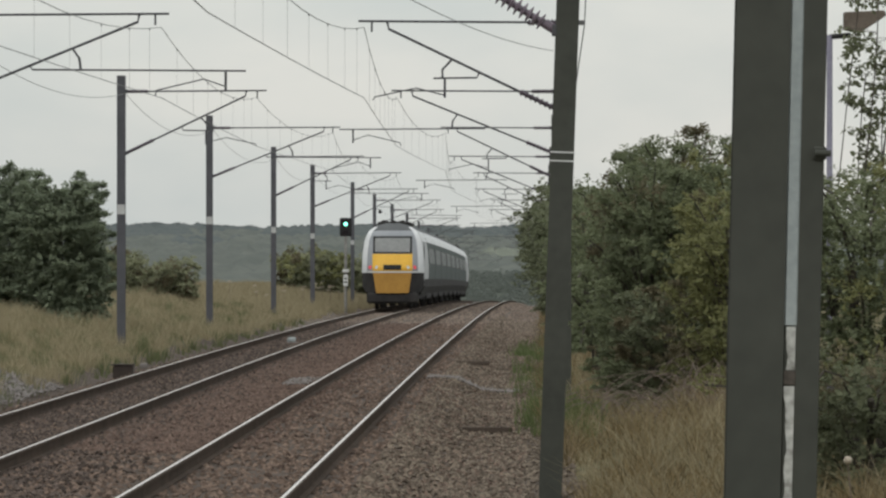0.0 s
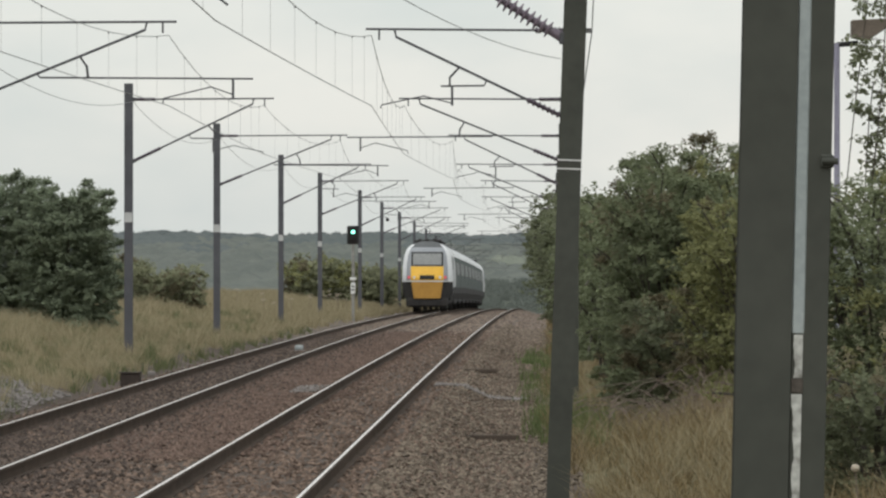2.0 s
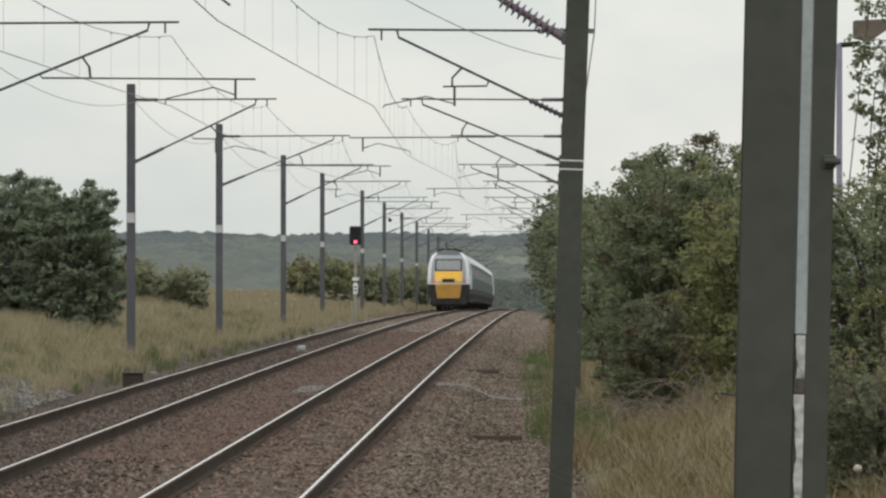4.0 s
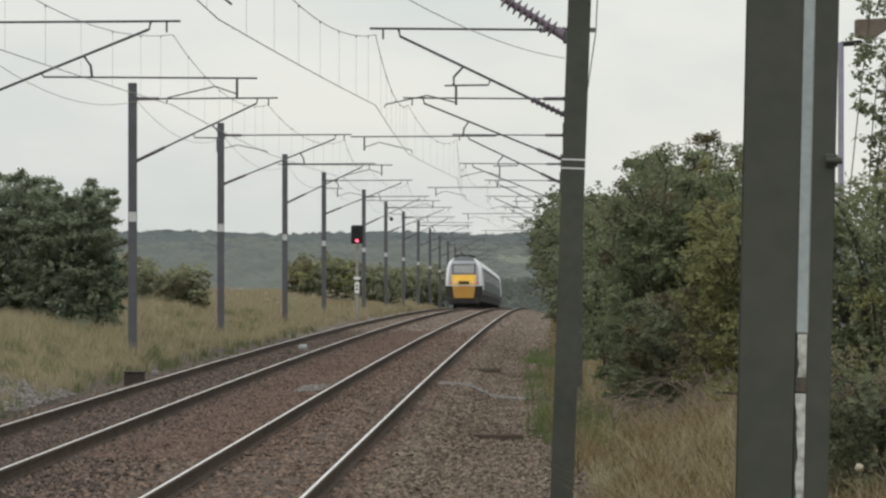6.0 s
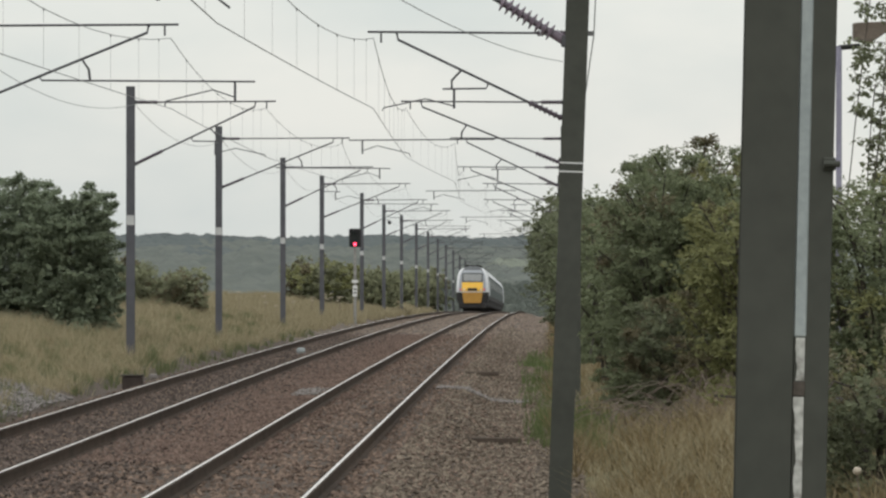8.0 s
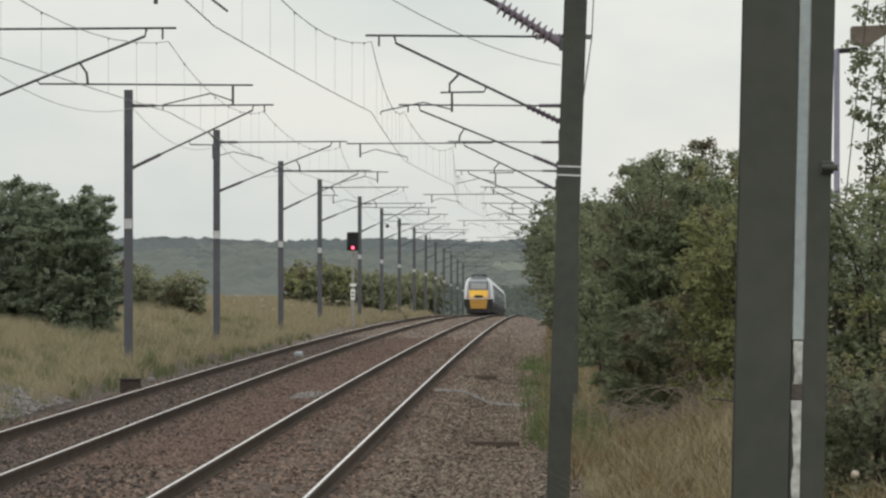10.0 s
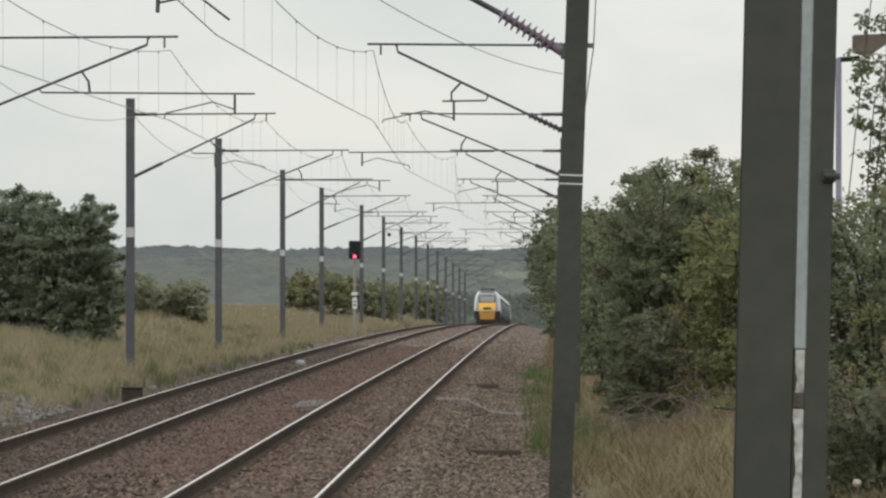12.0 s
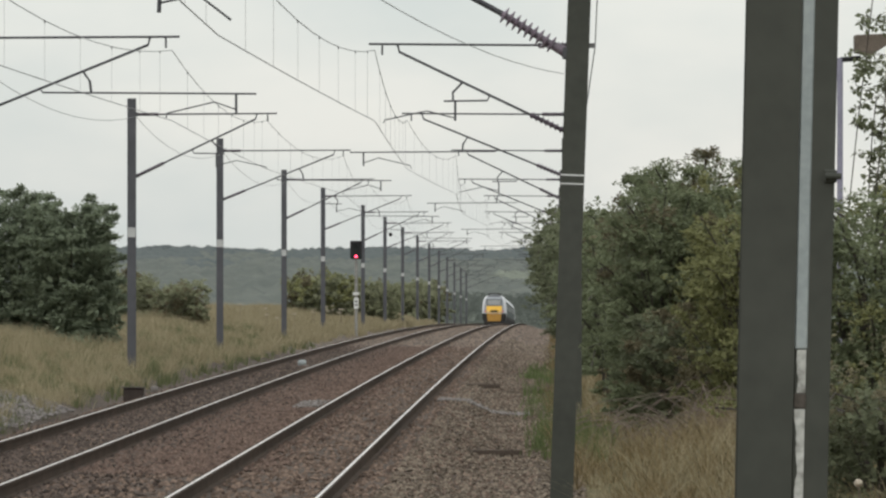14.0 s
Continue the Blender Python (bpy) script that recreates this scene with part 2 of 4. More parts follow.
def add_run(bm, points, r, sides=6):
    """One bent rod or wire through the points."""
    pts = [Vector(p) for p in points]
    rings = []
    for i, p in enumerate(pts):
        d = (pts[min(i + 1, len(pts) - 1)] - pts[max(i - 1, 0)]).normalized()
        a = d.cross(Vector((0, 0, 1)) if abs(d.z) < 0.9 else Vector((0, 1, 0))).normalized()
        if rings and a.dot(side) < 0:
            a = -a
        side = a
        b = d.cross(a)
        rings.append([bm.verts.new(p + r * (math.cos(2 * math.pi * k / sides) * a + math.sin(2 * math.pi * k / sides) * b)) for k in range(sides)])
    for u, w in zip(rings, rings[1:]):
        for k in range(sides):
            bm.faces.new((u[k], u[(k + 1) % sides], w[(k + 1) % sides], w[k]))
    bm.faces.new(rings[0][::-1])
    bm.faces.new(rings[-1])
    return bm


def add_sheds(bm, a, b, core, rim, count, sides=12):
    """A ribbed insulator from a to b, turned in one piece."""
    a, b = Vector(a), Vector(b)
    d = (b - a).normalized()
    u = d.cross(Vector((0, 1, 0))).normalized()
    w = d.cross(u)
    profile = [(0.0, core)]
    for i in range(count):
        profile += [((i + 0.25) / count, core), ((i + 0.4) / count, rim), ((i + 0.55) / count, rim), ((i + 0.8) / count, core)]
    profile.append((1.0, core))
    rings = [[bm.verts.new(a.lerp(b, f) + r * (math.cos(2 * math.pi * k / sides) * u + math.sin(2 * math.pi * k / sides) * w)) for k in range(sides)] for f, r in profile]
    for p, q in zip(rings, rings[1:]):
        for k in range(sides):
            bm.faces.new((p[k], p[(k + 1) % sides], q[(k + 1) % sides], q[k]))
    bm.faces.new(rings[0][::-1])
    bm.faces.new(rings[-1])
    return bm


# ---- the line: two straight tracks that pass over a summit ----
LEAN = 0.01335
NEAR, FAR = -3.115, -6.635


def prof(y):
    """Height of the rail heads along the line."""
    d = max(y - 113.4, 0.0)
    if d < 644:
        return -d * d / 151538
    return -2.737 - 0.0085 * (d - 644)


def on_line(v, y, z=0.0):
    """A place v metres to the right of the nearer track's centre."""
    return Vector((NEAR + LEAN * y + v, y, prof(y) + z))


CROSS = [(-400, -2.5), (-60, -0.6), (-25, 0.75), (-14, 0.8), (-10, 0.58), (-7.6, 0.16), (-6.3, -0.15), (-5.7, -0.36), (-5.2, -0.33), (-4.9, -0.18),
         (-4.5, -0.165), (-4.1, -0.17), (-3.35, -0.175), (-2.6, -0.17), (-1.67, -0.2), (-0.75, -0.17), (0, -0.175), (0.75, -0.17), (1.15, -0.165), (1.5, -0.2),
         (2.0, -0.42), (2.5, -0.45), (3.0, -0.42), (3.5, -0.3), (4.2, -0.1), (5.2, 0.12), (7.0, 0.3), (10, 0.4), (25, 0.2), (60, -0.5), (400, -2.5)]
HILL = [(0, 0), (1150, 0), (1300, 1.6), (1700, 4.1), (2200, 7.3), (2700, 12.3), (3100, 15.1), (4500, 13.1)]
DIP = 1150                             # past this the country rises again


def interp(table, x):
    xs, ys = zip(*table)
    return float(np.interp(x, xs, ys))


def ground_z(v, y):
    base = prof(y) if y < DIP else prof(DIP) + interp(HILL, y)
    side = interp(CROSS, v) * (1.0 if y < DIP else max(0.0, 1 - (y - DIP) / 400))
    wob = 0.12 * noise.noise((v * 0.25, y * 0.06, 3)) if (v < -6.5 or v > 3.5) else 0.012 * noise.noise((v * 1.5, y * 0.8, 1))
    return base + side + wob + (1.5 * noise.noise((v * 0.006, y * 0.004, 7)) if y > 1250 else 0)


def build_ground():
    vs = sorted(set([c[0] for c in CROSS] + [-5.45, -2.1, -1.2, 1.75, 2.25, 2.75, 3.25, 3.85, 6, -8.5, -11.5, -18, -40, 40, -120, 120, -220, 220, 16]))
    ys = [-900, -400, -150] + list(np.arange(-60, 20, 20)) + list(np.arange(20, 320, 4)) + list(np.arange(320, 700, 10)) + list(np.arange(700, 1400, 50)) + list(np.arange(1400, 4600, 160))
    verts, faces, slots = [], [], []
    for y in ys:
        for v in vs:
            wide = 1.0 if y < DIP else 1 + (y - DIP) / 900
            verts.append((NEAR + LEAN * y + v * wide, y, ground_z(v, y)))
    n = len(vs)
    for j in range(len(ys) - 1):
        for i in range(n - 1):
            a = j * n + i
            faces.append((a, a + 1, a + n + 1, a + n))
            mid = (vs[i] + vs[i + 1]) / 2
            # past 265 m the bed takes the haze-paled colour
            slots.append(2 if ys[j] > 1130 else ((3 if ys[j] > 265 else 0) if -6.2 < mid < 3.6 else 1))
    g = mesh_object("ground", verts, faces, [M_BALLAST, M_SOIL, M_FIELD, M_BED_HAZED], slots=slots, smooth=True)
    tagged(g, "ballasted railway formation between grassy banks under open country", "ground", kind="structure")


build_ground()


def build_rails():
    ys = list(range(-120, 180, 12)) + list(range(180, 1080, 15))
    for track in (0.0, FAR - NEAR):
        for side in (-1, 1):
            root = thing("rail", Matrix.Translation(on_line(track + side * 0.7525, ys[0])))
            start = root.matrix_basis.translation
            head = [(-0.0165, 0), (0.0165, 0), (0.035, -0.004), (0.036, -0.034), (-0.036, -0.034), (-0.035, -0.004)]
            web = [(-0.01, -0.034), (0.01, -0.034), (0.01, -0.14), (0.07, -0.15), (0.07, -0.159), (-0.07, -0.159), (-0.07, -0.15), (-0.01, -0.14)]
            for name, ring, label in (("head", head, "polished rail head"), ("web", web, "rusty web and foot")):
                verts, faces, slots = [], [], []
                k = len(ring)
                for y in ys:
                    o = on_line(track + side * 0.7525, y) - start
                    verts += [(o.x + a, o.y, o.z + b) for a, b in ring]
                for j in range(len(ys) - 1):
                    for i in range(k):
                        a, b = j * k + i, j * k + (i + 1) % k
                        faces.append((a, b, b + k, a + k))
                        slots.append(1 if i == 0 and name == "head" else 0)
                mesh_object(name, verts, faces, [M_RAILSIDE, M_RAILTOP], root, label, slots=slots)
            tagged(root, "steel running rail with polished head and rusty sides", "rail", "running rails")


build_rails()
rng = np.random.default_rng(5)


def scatter_stones(name, count, v0, v1, y0, y1, size, mat, label, lift=0.0, soft_edge=False):
    """Loose angular stones, joined, lying on the formation."""
    octa = np.array([(1, 0, 0), (0, 1, 0), (-1, 0, 0), (0, -1, 0), (0, 0, 1), (0, 0, -1)], float)
    tri = np.array([(0, 1, 4), (1, 2, 4), (2, 3, 4), (3, 0, 4), (1, 0, 5), (2, 1, 5), (3, 2, 5), (0, 3, 5)])
    v = rng.triangular(v0, (v0 + v1) / 2, v1, count) if soft_edge else rng.uniform(v0, v1, count)
    y = y0 * (y1 / y0) ** rng.uniform(0, 1, count)
    keep = np.ones(count, bool)
    for c in (0.0, FAR - NEAR):
        for s in (-1, 1):
            keep &= np.abs(v - (c + s * 0.7525)) > 0.09
    v, y = v[keep], y[keep]
    z = np.array([ground_z(a, b) for a, b in zip(v, y)])
    n = len(v)
    sc = size * rng.uniform(0.5, 1.25, (n, 1, 1)) * rng.uniform(0.7, 1.2, (n, 1, 3))
    p = octa[None] * sc * rng.uniform(0.7, 1.2, (n, 6, 3))
    ang = rng.uniform(0, 2 * np.pi, n)
    c, s = np.cos(ang)[:, None], np.sin(ang)[:, None]
    px, py = p[..., 0] * c - p[..., 1] * s, p[..., 0] * s + p[..., 1] * c
    pz = p[..., 2] * 0.75 + px * rng.uniform(-0.5, 0.5, (n, 1))
    verts = np.stack([px + (NEAR + LEAN * y + v)[:, None], py + y[:, None], pz + (z + lift + size * 0.1)[:, None]], -1).reshape(-1, 3)
    faces = (tri[None] + 6 * np.arange(n)[:, None, None]).reshape(-1, 3)
    ob = mesh_object(name, verts.tolist(), faces.tolist(), mat)
    return tagged(ob, label, "ballast", kind="stuff")


scatter_stones("ballast", 46000, -5.6, 2.9, 52, 280, 0.042, M_STONE, "grey-brown crushed stone ballast packed round the rails")
scatter_stones("ballast", 9000, -5.6, 2.9, 270, 560, 0.06, M_STONE_HAZED, "crushed stone ballast towards the summit of the line, colour paled for haze")
scatter_stones("dark_ballast", 24000, -5.7, -1.3, 66, 280, 0.042, M_STONE_DARK, "darker crushed stone ballast along one track", 0.012, True)
scatter_stones("rusty_ballast", 13000, -3.2, -0.1, 95, 280, 0.042, M_RUST_STONE, "rust-stained crushed stone between the two tracks", 0.015, True)
scatter_stones("pale_gravel", 5500, -7.3, -5.7, 108, 146, 0.038, M_PALE_STONE, "pale gravel heaped at the foot of the grassy bank", 0.08)
scatter_stones("path_gravel", 21000, 1.2, 3.6, 56, 330, 0.038, M_CESS, "olive-grey stone chippings of the trackside path", 0.012)
scatter_stones("pale_chippings", 130, -1.55, -1.05, 142, 149, 0.04, M_PALE_STONE, "small patch of pale chippings between the tracks", 0.04)
scatter_stones("gravel_ridge", 320, 0.95, 2.7, 149.3, 151.6, 0.042, M_PALE_STONE, "pale gravel ridge across the trackside path", 0.03)


def scatter_grass(name, count, v0, v1, y0, y1, tall, wide, mat, label, keep=None, lean=0.35, tuft=0):
    """Bent tapering blades, joined."""
    v = rng.uniform(v0, v1, count)
    y = y0 * (y1 / y0) ** rng.uniform(0, 1, count)
    away = rng.uniform(0, 2 * np.pi, count)
    if tuft:
        # blades spring from tufts and arch away from each one's heart
        heart = rng.integers(0, count // tuft, count)
        off = np.abs(rng.normal(0, 0.11, count))
        v, y = v[heart] + off * np.cos(away), y[heart] + off * np.sin(away) * 2
    if keep is not None:
        ok = np.array([keep(a, b) for a, b in zip(v, y)])
        v, y, away = v[ok], y[ok], away[ok]
    n = len(v)
    z = np.array([ground_z(a, b) for a, b in zip(v, y)])
    patch = np.array([0.75 + 0.5 * noise.noise((a * 0.7, b * 0.12, 2)) for a, b in zip(v, y)])
    h = tall * rng.uniform(0.45, 1.15, n) * patch
    w = wide * rng.uniform(0.6, 1.3, n) * np.maximum(1, y / 150)
    ang = away + rng.normal(0, 0.5, n)
    lx, ly = np.cos(ang) * lean * h * rng.uniform(0.1, 1.2, n), np.sin(ang) * lean * h
    x = NEAR + LEAN * y + v
    turn = rng.uniform(-0.9, 0.9, n)
    wx, wy = np.cos(turn) * w / 2, np.sin(turn) * w / 2
    rows = []
    for f, k, g in ((0, 1, 0), (0.55, 0.8, 0.3)):
        for s in (-1, 1):
            rows.append(np.stack([x + s * wx * k + lx * g, y + s * wy * k + ly * g, z - 0.03 + h * f], -1))
    rows.append(np.stack([x + lx, y + ly, z + h], -1))
    verts = np.stack(rows, 1).reshape(-1, 3)
    base = 5 * np.arange(n)
    faces = np.concatenate([np.stack([base, base + 1, base + 3, base + 2], 1)]).tolist() + np.stack([base + 2, base + 3, base + 4], 1).tolist()
    ob = mesh_object(name, verts.tolist(), faces, mat)
    return tagged(ob, label, "grass", kind="stuff")


scatter_grass("dry_grass", 105000, -16, -5.95, 110, 620, 0.58, 0.010, M_STRAW, "tall dry straw-coloured grass on the lineside bank", lean=0.95, tuft=26)
scatter_grass("green_grass", 17000, -10.0, -5.75, 95, 300, 0.36, 0.014, M_GREEN, "low green grass at the foot of the bank", tuft=20)
scatter_grass("dry_grass", 50000, 3.05, 7.5, 48, 520, 0.5, 0.007, M_BROWN, "tall dry grass and stalks beside the trackside path", lean=1.4, tuft=34,
              keep=lambda a, b: a > 3.05 + max(0.0, 125 - b) * 0.0095 + rng.normal() * 0.06)
scatter_grass("dry_stalks", 6500, 3.3, 7.0, 58, 250, 0.6, 0.007, M_STRAW, "pale arching grass stalks in the dry grass", lean=1.5, tuft=16,
              keep=lambda a, b: a > 3.2 + max(0.0, 125 - b) * 0.0095)
scatter_grass("green_weeds", 2600, 3.2, 4.2, 98, 132, 0.42, 0.016, M_WEED, "green weeds at the foot of the mast", tuft=12,
              keep=lambda a, b: ((a - 3.68) / 0.35) ** 2 + ((b - 115) / 11) ** 2 < rng.uniform(0.0, 1.5))
scatter_grass("green_weeds", 5200, 2.3, 3.7, 112, 235, 0.36, 0.016, M_WEED, "green weeds along the edge of the trackside path", tuft=14,
              keep=lambda a, b: a > 2.7 + (150 - b) * 0.005 + rng.normal() * 0.14 and abs(b - 165) < 55 + rng.normal() * 12 and noise.noise((a * 1.6, b * 0.11, 5)) + rng.normal() * 0.16 > -0.12)


# ---- bushes and woods ----
def crown_mesh(name, clumps, leaves, leaf, spread, mat, parent=None, label="", seed=1, flat=0.75):
    """Many small folded leaves about the given clump centres (x, y, z, r)."""
    g = np.random.default_rng(seed)
    cl = np.array(clumps)
    n = len(cl) * leaves
    idx = np.repeat(np.arange(len(cl)), leaves)
    d = g.normal(size=(n, 3))
    d /= np.linalg.norm(d, axis=1)[:, None]
    rad = cl[idx, 3] * g.uniform(0.3, 1.0, n) ** 0.5 * spread * g.uniform(0.75, 1.2, n)
    p = cl[idx, :3] + d * rad[:, None] * np.array((1, 1, flat))
    face = 0.55 * d + g.normal(size=(n, 3)) * 0.33 + np.array((0, 0, 0.6))
    face /= np.linalg.norm(face, axis=1)[:, None]
    a = np.cross(face, g.normal(size=(n, 3)))
    a /= np.linalg.norm(a, axis=1)[:, None]
    b = np.cross(face, a)
    L = leaf * g.uniform(0.6, 1.3, (n, 1))
    W = L * 0.32
    verts = np.stack([p, p + a * L * 0.5 + b * W - face * L * 0.1, p + a * L - face * L * 0.12, p + a * L * 0.5 - b * W - face * L * 0.1], 1).reshape(-1, 3)
    base = 4 * np.arange(n)
    faces = np.concatenate([np.stack([base, base + 1, base + 2], 1), np.stack([base, base + 2, base + 3], 1)]).tolist()
    return mesh_object(name, verts.tolist(), faces, mat, parent, label)


def shoot_mesh(name, starts, ways, lengths, per, leaf, mat, parent=None, label="", seed=1, droop=0.18):
    """Leafy shoots: leaves set along each one, alternating, smaller towards the tip."""
    g = np.random.default_rng(seed)
    n = len(starts) * per
    idx = np.repeat(np.arange(len(starts)), per)
    t = (np.tile(np.arange(per), len(starts)) + g.uniform(0, 1, n)) / per
    way, long = np.array(ways)[idx], np.array(lengths)[idx]
    p = np.array(starts)[idx] + way * (long * t)[:, None]
    p[:, 2] -= droop * long * t * t
    p += g.normal(size=(n, 3)) * (0.13 * long * (1.15 - t))[:, None]
    face = 0.35 * way + g.normal(size=(n, 3)) * 0.42 + np.array((0, 0, 0.75))
    face /= np.linalg.norm(face, axis=1)[:, None]
    a = np.cross(face, g.normal(size=(n, 3))) + 0.5 * way
    a /= np.linalg.norm(a, axis=1)[:, None]
    b = np.cross(face, a)
    L = leaf * g.uniform(0.65, 1.25, (n, 1)) * (1.15 - 0.45 * t)[:, None]
    W = L * 0.33
    verts = np.stack([p, p + a * L * 0.5 + b * W - face * L * 0.1, p + a * L - face * L * 0.12, p + a * L * 0.5 - b * W - face * L * 0.1], 1).reshape(-1, 3)
    base = 4 * np.arange(n)
    faces = np.concatenate([np.stack([base, base + 1, base + 2], 1), np.stack([base, base + 2, base + 3], 1)]).tolist()
    return mesh_object(name, verts.tolist(), faces, mat, parent, label)


def bush(name, place, size, shoots, per, leaf, mat, label, seed, mat2=None, bare=0.0, feather=False, brown=0.0):
    """A bush on several stems: arching boughs reach out of it unevenly, each a tapering plume of leafy shoots, with dark gaps between."""
    g = np.random.default_rng(seed)
    root = thing(name, Matrix.Translation(place))
    sx, sy, sz = size

    def shell_point(th, zf, depth):
        k = math.sqrt(max(0.015, 1 - (max(0.0, zf - 0.3) / 0.7) ** (2 if feather else 2.8))) * (0.75 + 0.25 * min(1.0, zf / 0.25))
        k *= depth * (1 + 0.32 * noise.noise((1.4 * math.cos(th) + seed, 1.4 * math.sin(th), zf * 3)))
        z = sz * (zf - 0.1) * (1 + 0.14 * noise.noise((1.8 * math.cos(th) + seed, 1.8 * math.sin(th), 9.0)))
        return Vector((sx * k * math.cos(th), sy * k * math.sin(th), bare + max(z, 0.0) * (1 - bare / sz)))

    kinds = {"crown": ([], [], []), "yellowing_foliage": ([], [], []), "withered_foliage": ([], [], [])}
    boughs = max(26, int(9 * (sx + sy) * sz))
    boughs = min(boughs, 80)
    each = max(8, int(shoots * 0.9 / boughs))
    for i in range(boughs):
        th, zf = 2.399963 * i + g.normal() * 0.25, 0.06 + 0.94 * ((i + g.uniform()) / boughs) ** 0.9
        tip = shell_point(th, min(zf, 1.0), g.uniform(0.78, 1.16))
        heart = shell_point(th + g.normal() * 0.2, max(zf - g.uniform(0.12, 0.3), 0.03), g.uniform(0.15, 0.4))
        if zf > 0.55:
            # the upper boughs splay outwards
            tip += Vector((math.cos(th), math.sin(th), -0.25)) * (zf - 0.45) * 0.75 * min(sx, sy) * g.uniform(0.5, 1.1)
        axis = tip - heart
        long = axis.length
        arch = Vector((0, 0, long * g.uniform(0.1, 0.28)))
        across = axis.cross(Vector((0, 0, 1)))
        across = across.normalized() if across.length > 0.15 * long else Vector((math.cos(th + 1.6), math.sin(th + 1.6), 0))
        normal = axis.cross(across).normalized()
        tint = noise.noise((1.3 * math.cos(th) + seed, 1.3 * math.sin(th), zf * 2.6 + 5.5)) + 0.16 * g.normal()
        kind = "yellowing_foliage" if mat2 and tint > 0.05 else ("withered_foliage" if brown and tint < -0.5 + brown else "crown")
        starts, ways, lengths = kinds[kind]
        hook = g.uniform(0.0, 0.35) if feather else g.uniform(-0.12, 0.25)
        broad = g.uniform(0.32, 0.48) * min(max(long, 0.4), 1.5) * (1.2 if zf > 0.6 else 1.0)

        def along(f):
            return heart + axis * f + arch * (4 * f * (1 - f)) + Vector((0, 0, hook * long * f ** 3 * 0.6))

        for k in range(each):
            f = 0.2 + 0.82 * g.uniform() ** 0.8
            room = broad * (1.06 - f) ** 0.7
            side = g.normal() * 0.6
            p = along(f) + across * side * room + normal * g.normal() * room * (0.2 if feather else 0.42)
            d = axis.normalized() * 0.9 + across * side * 0.9 + Vector((0, 0, 0.25)) + Vector((g.normal(), g.normal(), g.normal())) * 0.25
            starts.append(p)
            ways.append(d.normalized())
            lengths.append((0.1 + 0.28 * room) * g.uniform(0.7, 1.4))
        bm = bmesh.new()
        add_run(bm, [heart, along(0.35), along(0.7), along(0.98)], 0.007 + 0.004 * min(long, 2), 5)
        part("branch", bm, M_BARK, root)
    inner = []
    for i in range(shoots // 7):
        th, zf = g.uniform(0, 2 * np.pi), g.uniform(0.06, 0.85)
        inner.append((shell_point(th, zf, g.uniform(0.0, 0.66) ** 0.7), Vector((math.cos(th), math.sin(th), 0.4)).normalized(), 0.16 * min(sx, sz) + 0.1))
    for k, (kind, m, lab) in enumerate((("crown", mat, ""), ("yellowing_foliage", mat2, "yellowing leaves"), ("withered_foliage", M_LEAF_BROWN, "brown withered leaves"))):
        if kinds[kind][0]:
            shoot_mesh(kind, *kinds[kind], per, leaf, m, root, lab, seed + 50 * k, droop=0.08 if feather else 0.16)
    shoot_mesh("inner_foliage", [r[0] for r in inner], [r[1] for r in inner], [r[2] for r in inner], per, leaf * 2.0, mat, root, "", seed + 90)
    for i in range(5):
        bm = bmesh.new()
        a = 2 * math.pi * i / 5 + seed
        top = Vector((sx * 0.4 * math.cos(a), sy * 0.4 * math.sin(a), sz * g.uniform(0.5, 0.75)))
        mid = Vector((top.x * 0.4, top.y * 0.4, sz * 0.28))
        add_run(bm, [(0.12 * math.cos(a), 0.12 * math.sin(a), -0.25), mid, top], 0.03, 6)
        part("stem", bm, M_BARK, root, "brown woody stem")
    return tagged(root, label, "bush")


def at(v, y, dz=0.0):
    p = on_line(v, y)
    return Vector((p.x, y, ground_z(v, y) + dz))


BANK_BUSHES = [
    # v, y, size, shoots, leaves on each, leaf length, materials, bare stem, withered share, label
    (-9.3, 205, (1.4, 1.6, 4.2), 4300, 16, 0.085, M_LEAF_DARK, None, 0, 0, "dense dark green hawthorn bush on the grassy bank"),
    (-11.2, 207, (2.0, 1.8, 4.3), 5000, 16, 0.085, M_LEAF_DARK, None, 0, 0, "dense dark green hawthorn bush on the grassy bank"),
    (-10.5, 280, (1.5, 2.5, 1.5), 900, 14, 0.12, M_LEAF_HAZED, None, 0, 0.3, "low olive scrub at the edge of the bank, leaf colour paled for haze"),
    (-11.9, 276, (1.2, 2.5, 1.9), 800, 14, 0.12, M_LEAF_HAZED, None, 0, 0.2, "low olive scrub at the edge of the bank, leaf colour paled for haze"),
    (-9.5, 430, (2.0, 4.0, 2.5), 1100, 14, 0.17, M_LEAF_HAZED, M_LEAF_YELLOW, 0, 0.2, "low olive scrub behind the overhead line masts, leaf colour paled for haze"),
    (-8.2, 500, (1.6, 5.0, 2.5), 900, 14, 0.19, M_LEAF_HAZED, None, 0, 0.2, "low olive scrub behind the overhead line masts, leaf colour paled for haze"),
    (-8.5, 640, (1.9, 8.0, 2.9), 900, 14, 0.22, M_LEAF_HAZED, None, 0, 0.1, "low olive scrub behind the overhead line masts, leaf colour paled for haze"),
    (-9.4, 760, (2.6, 12.0, 3.6), 900, 14, 0.28, M_LEAF_HAZED, None, 0, 0.1, "low olive scrub behind the overhead line masts, leaf colour paled for haze"),
]
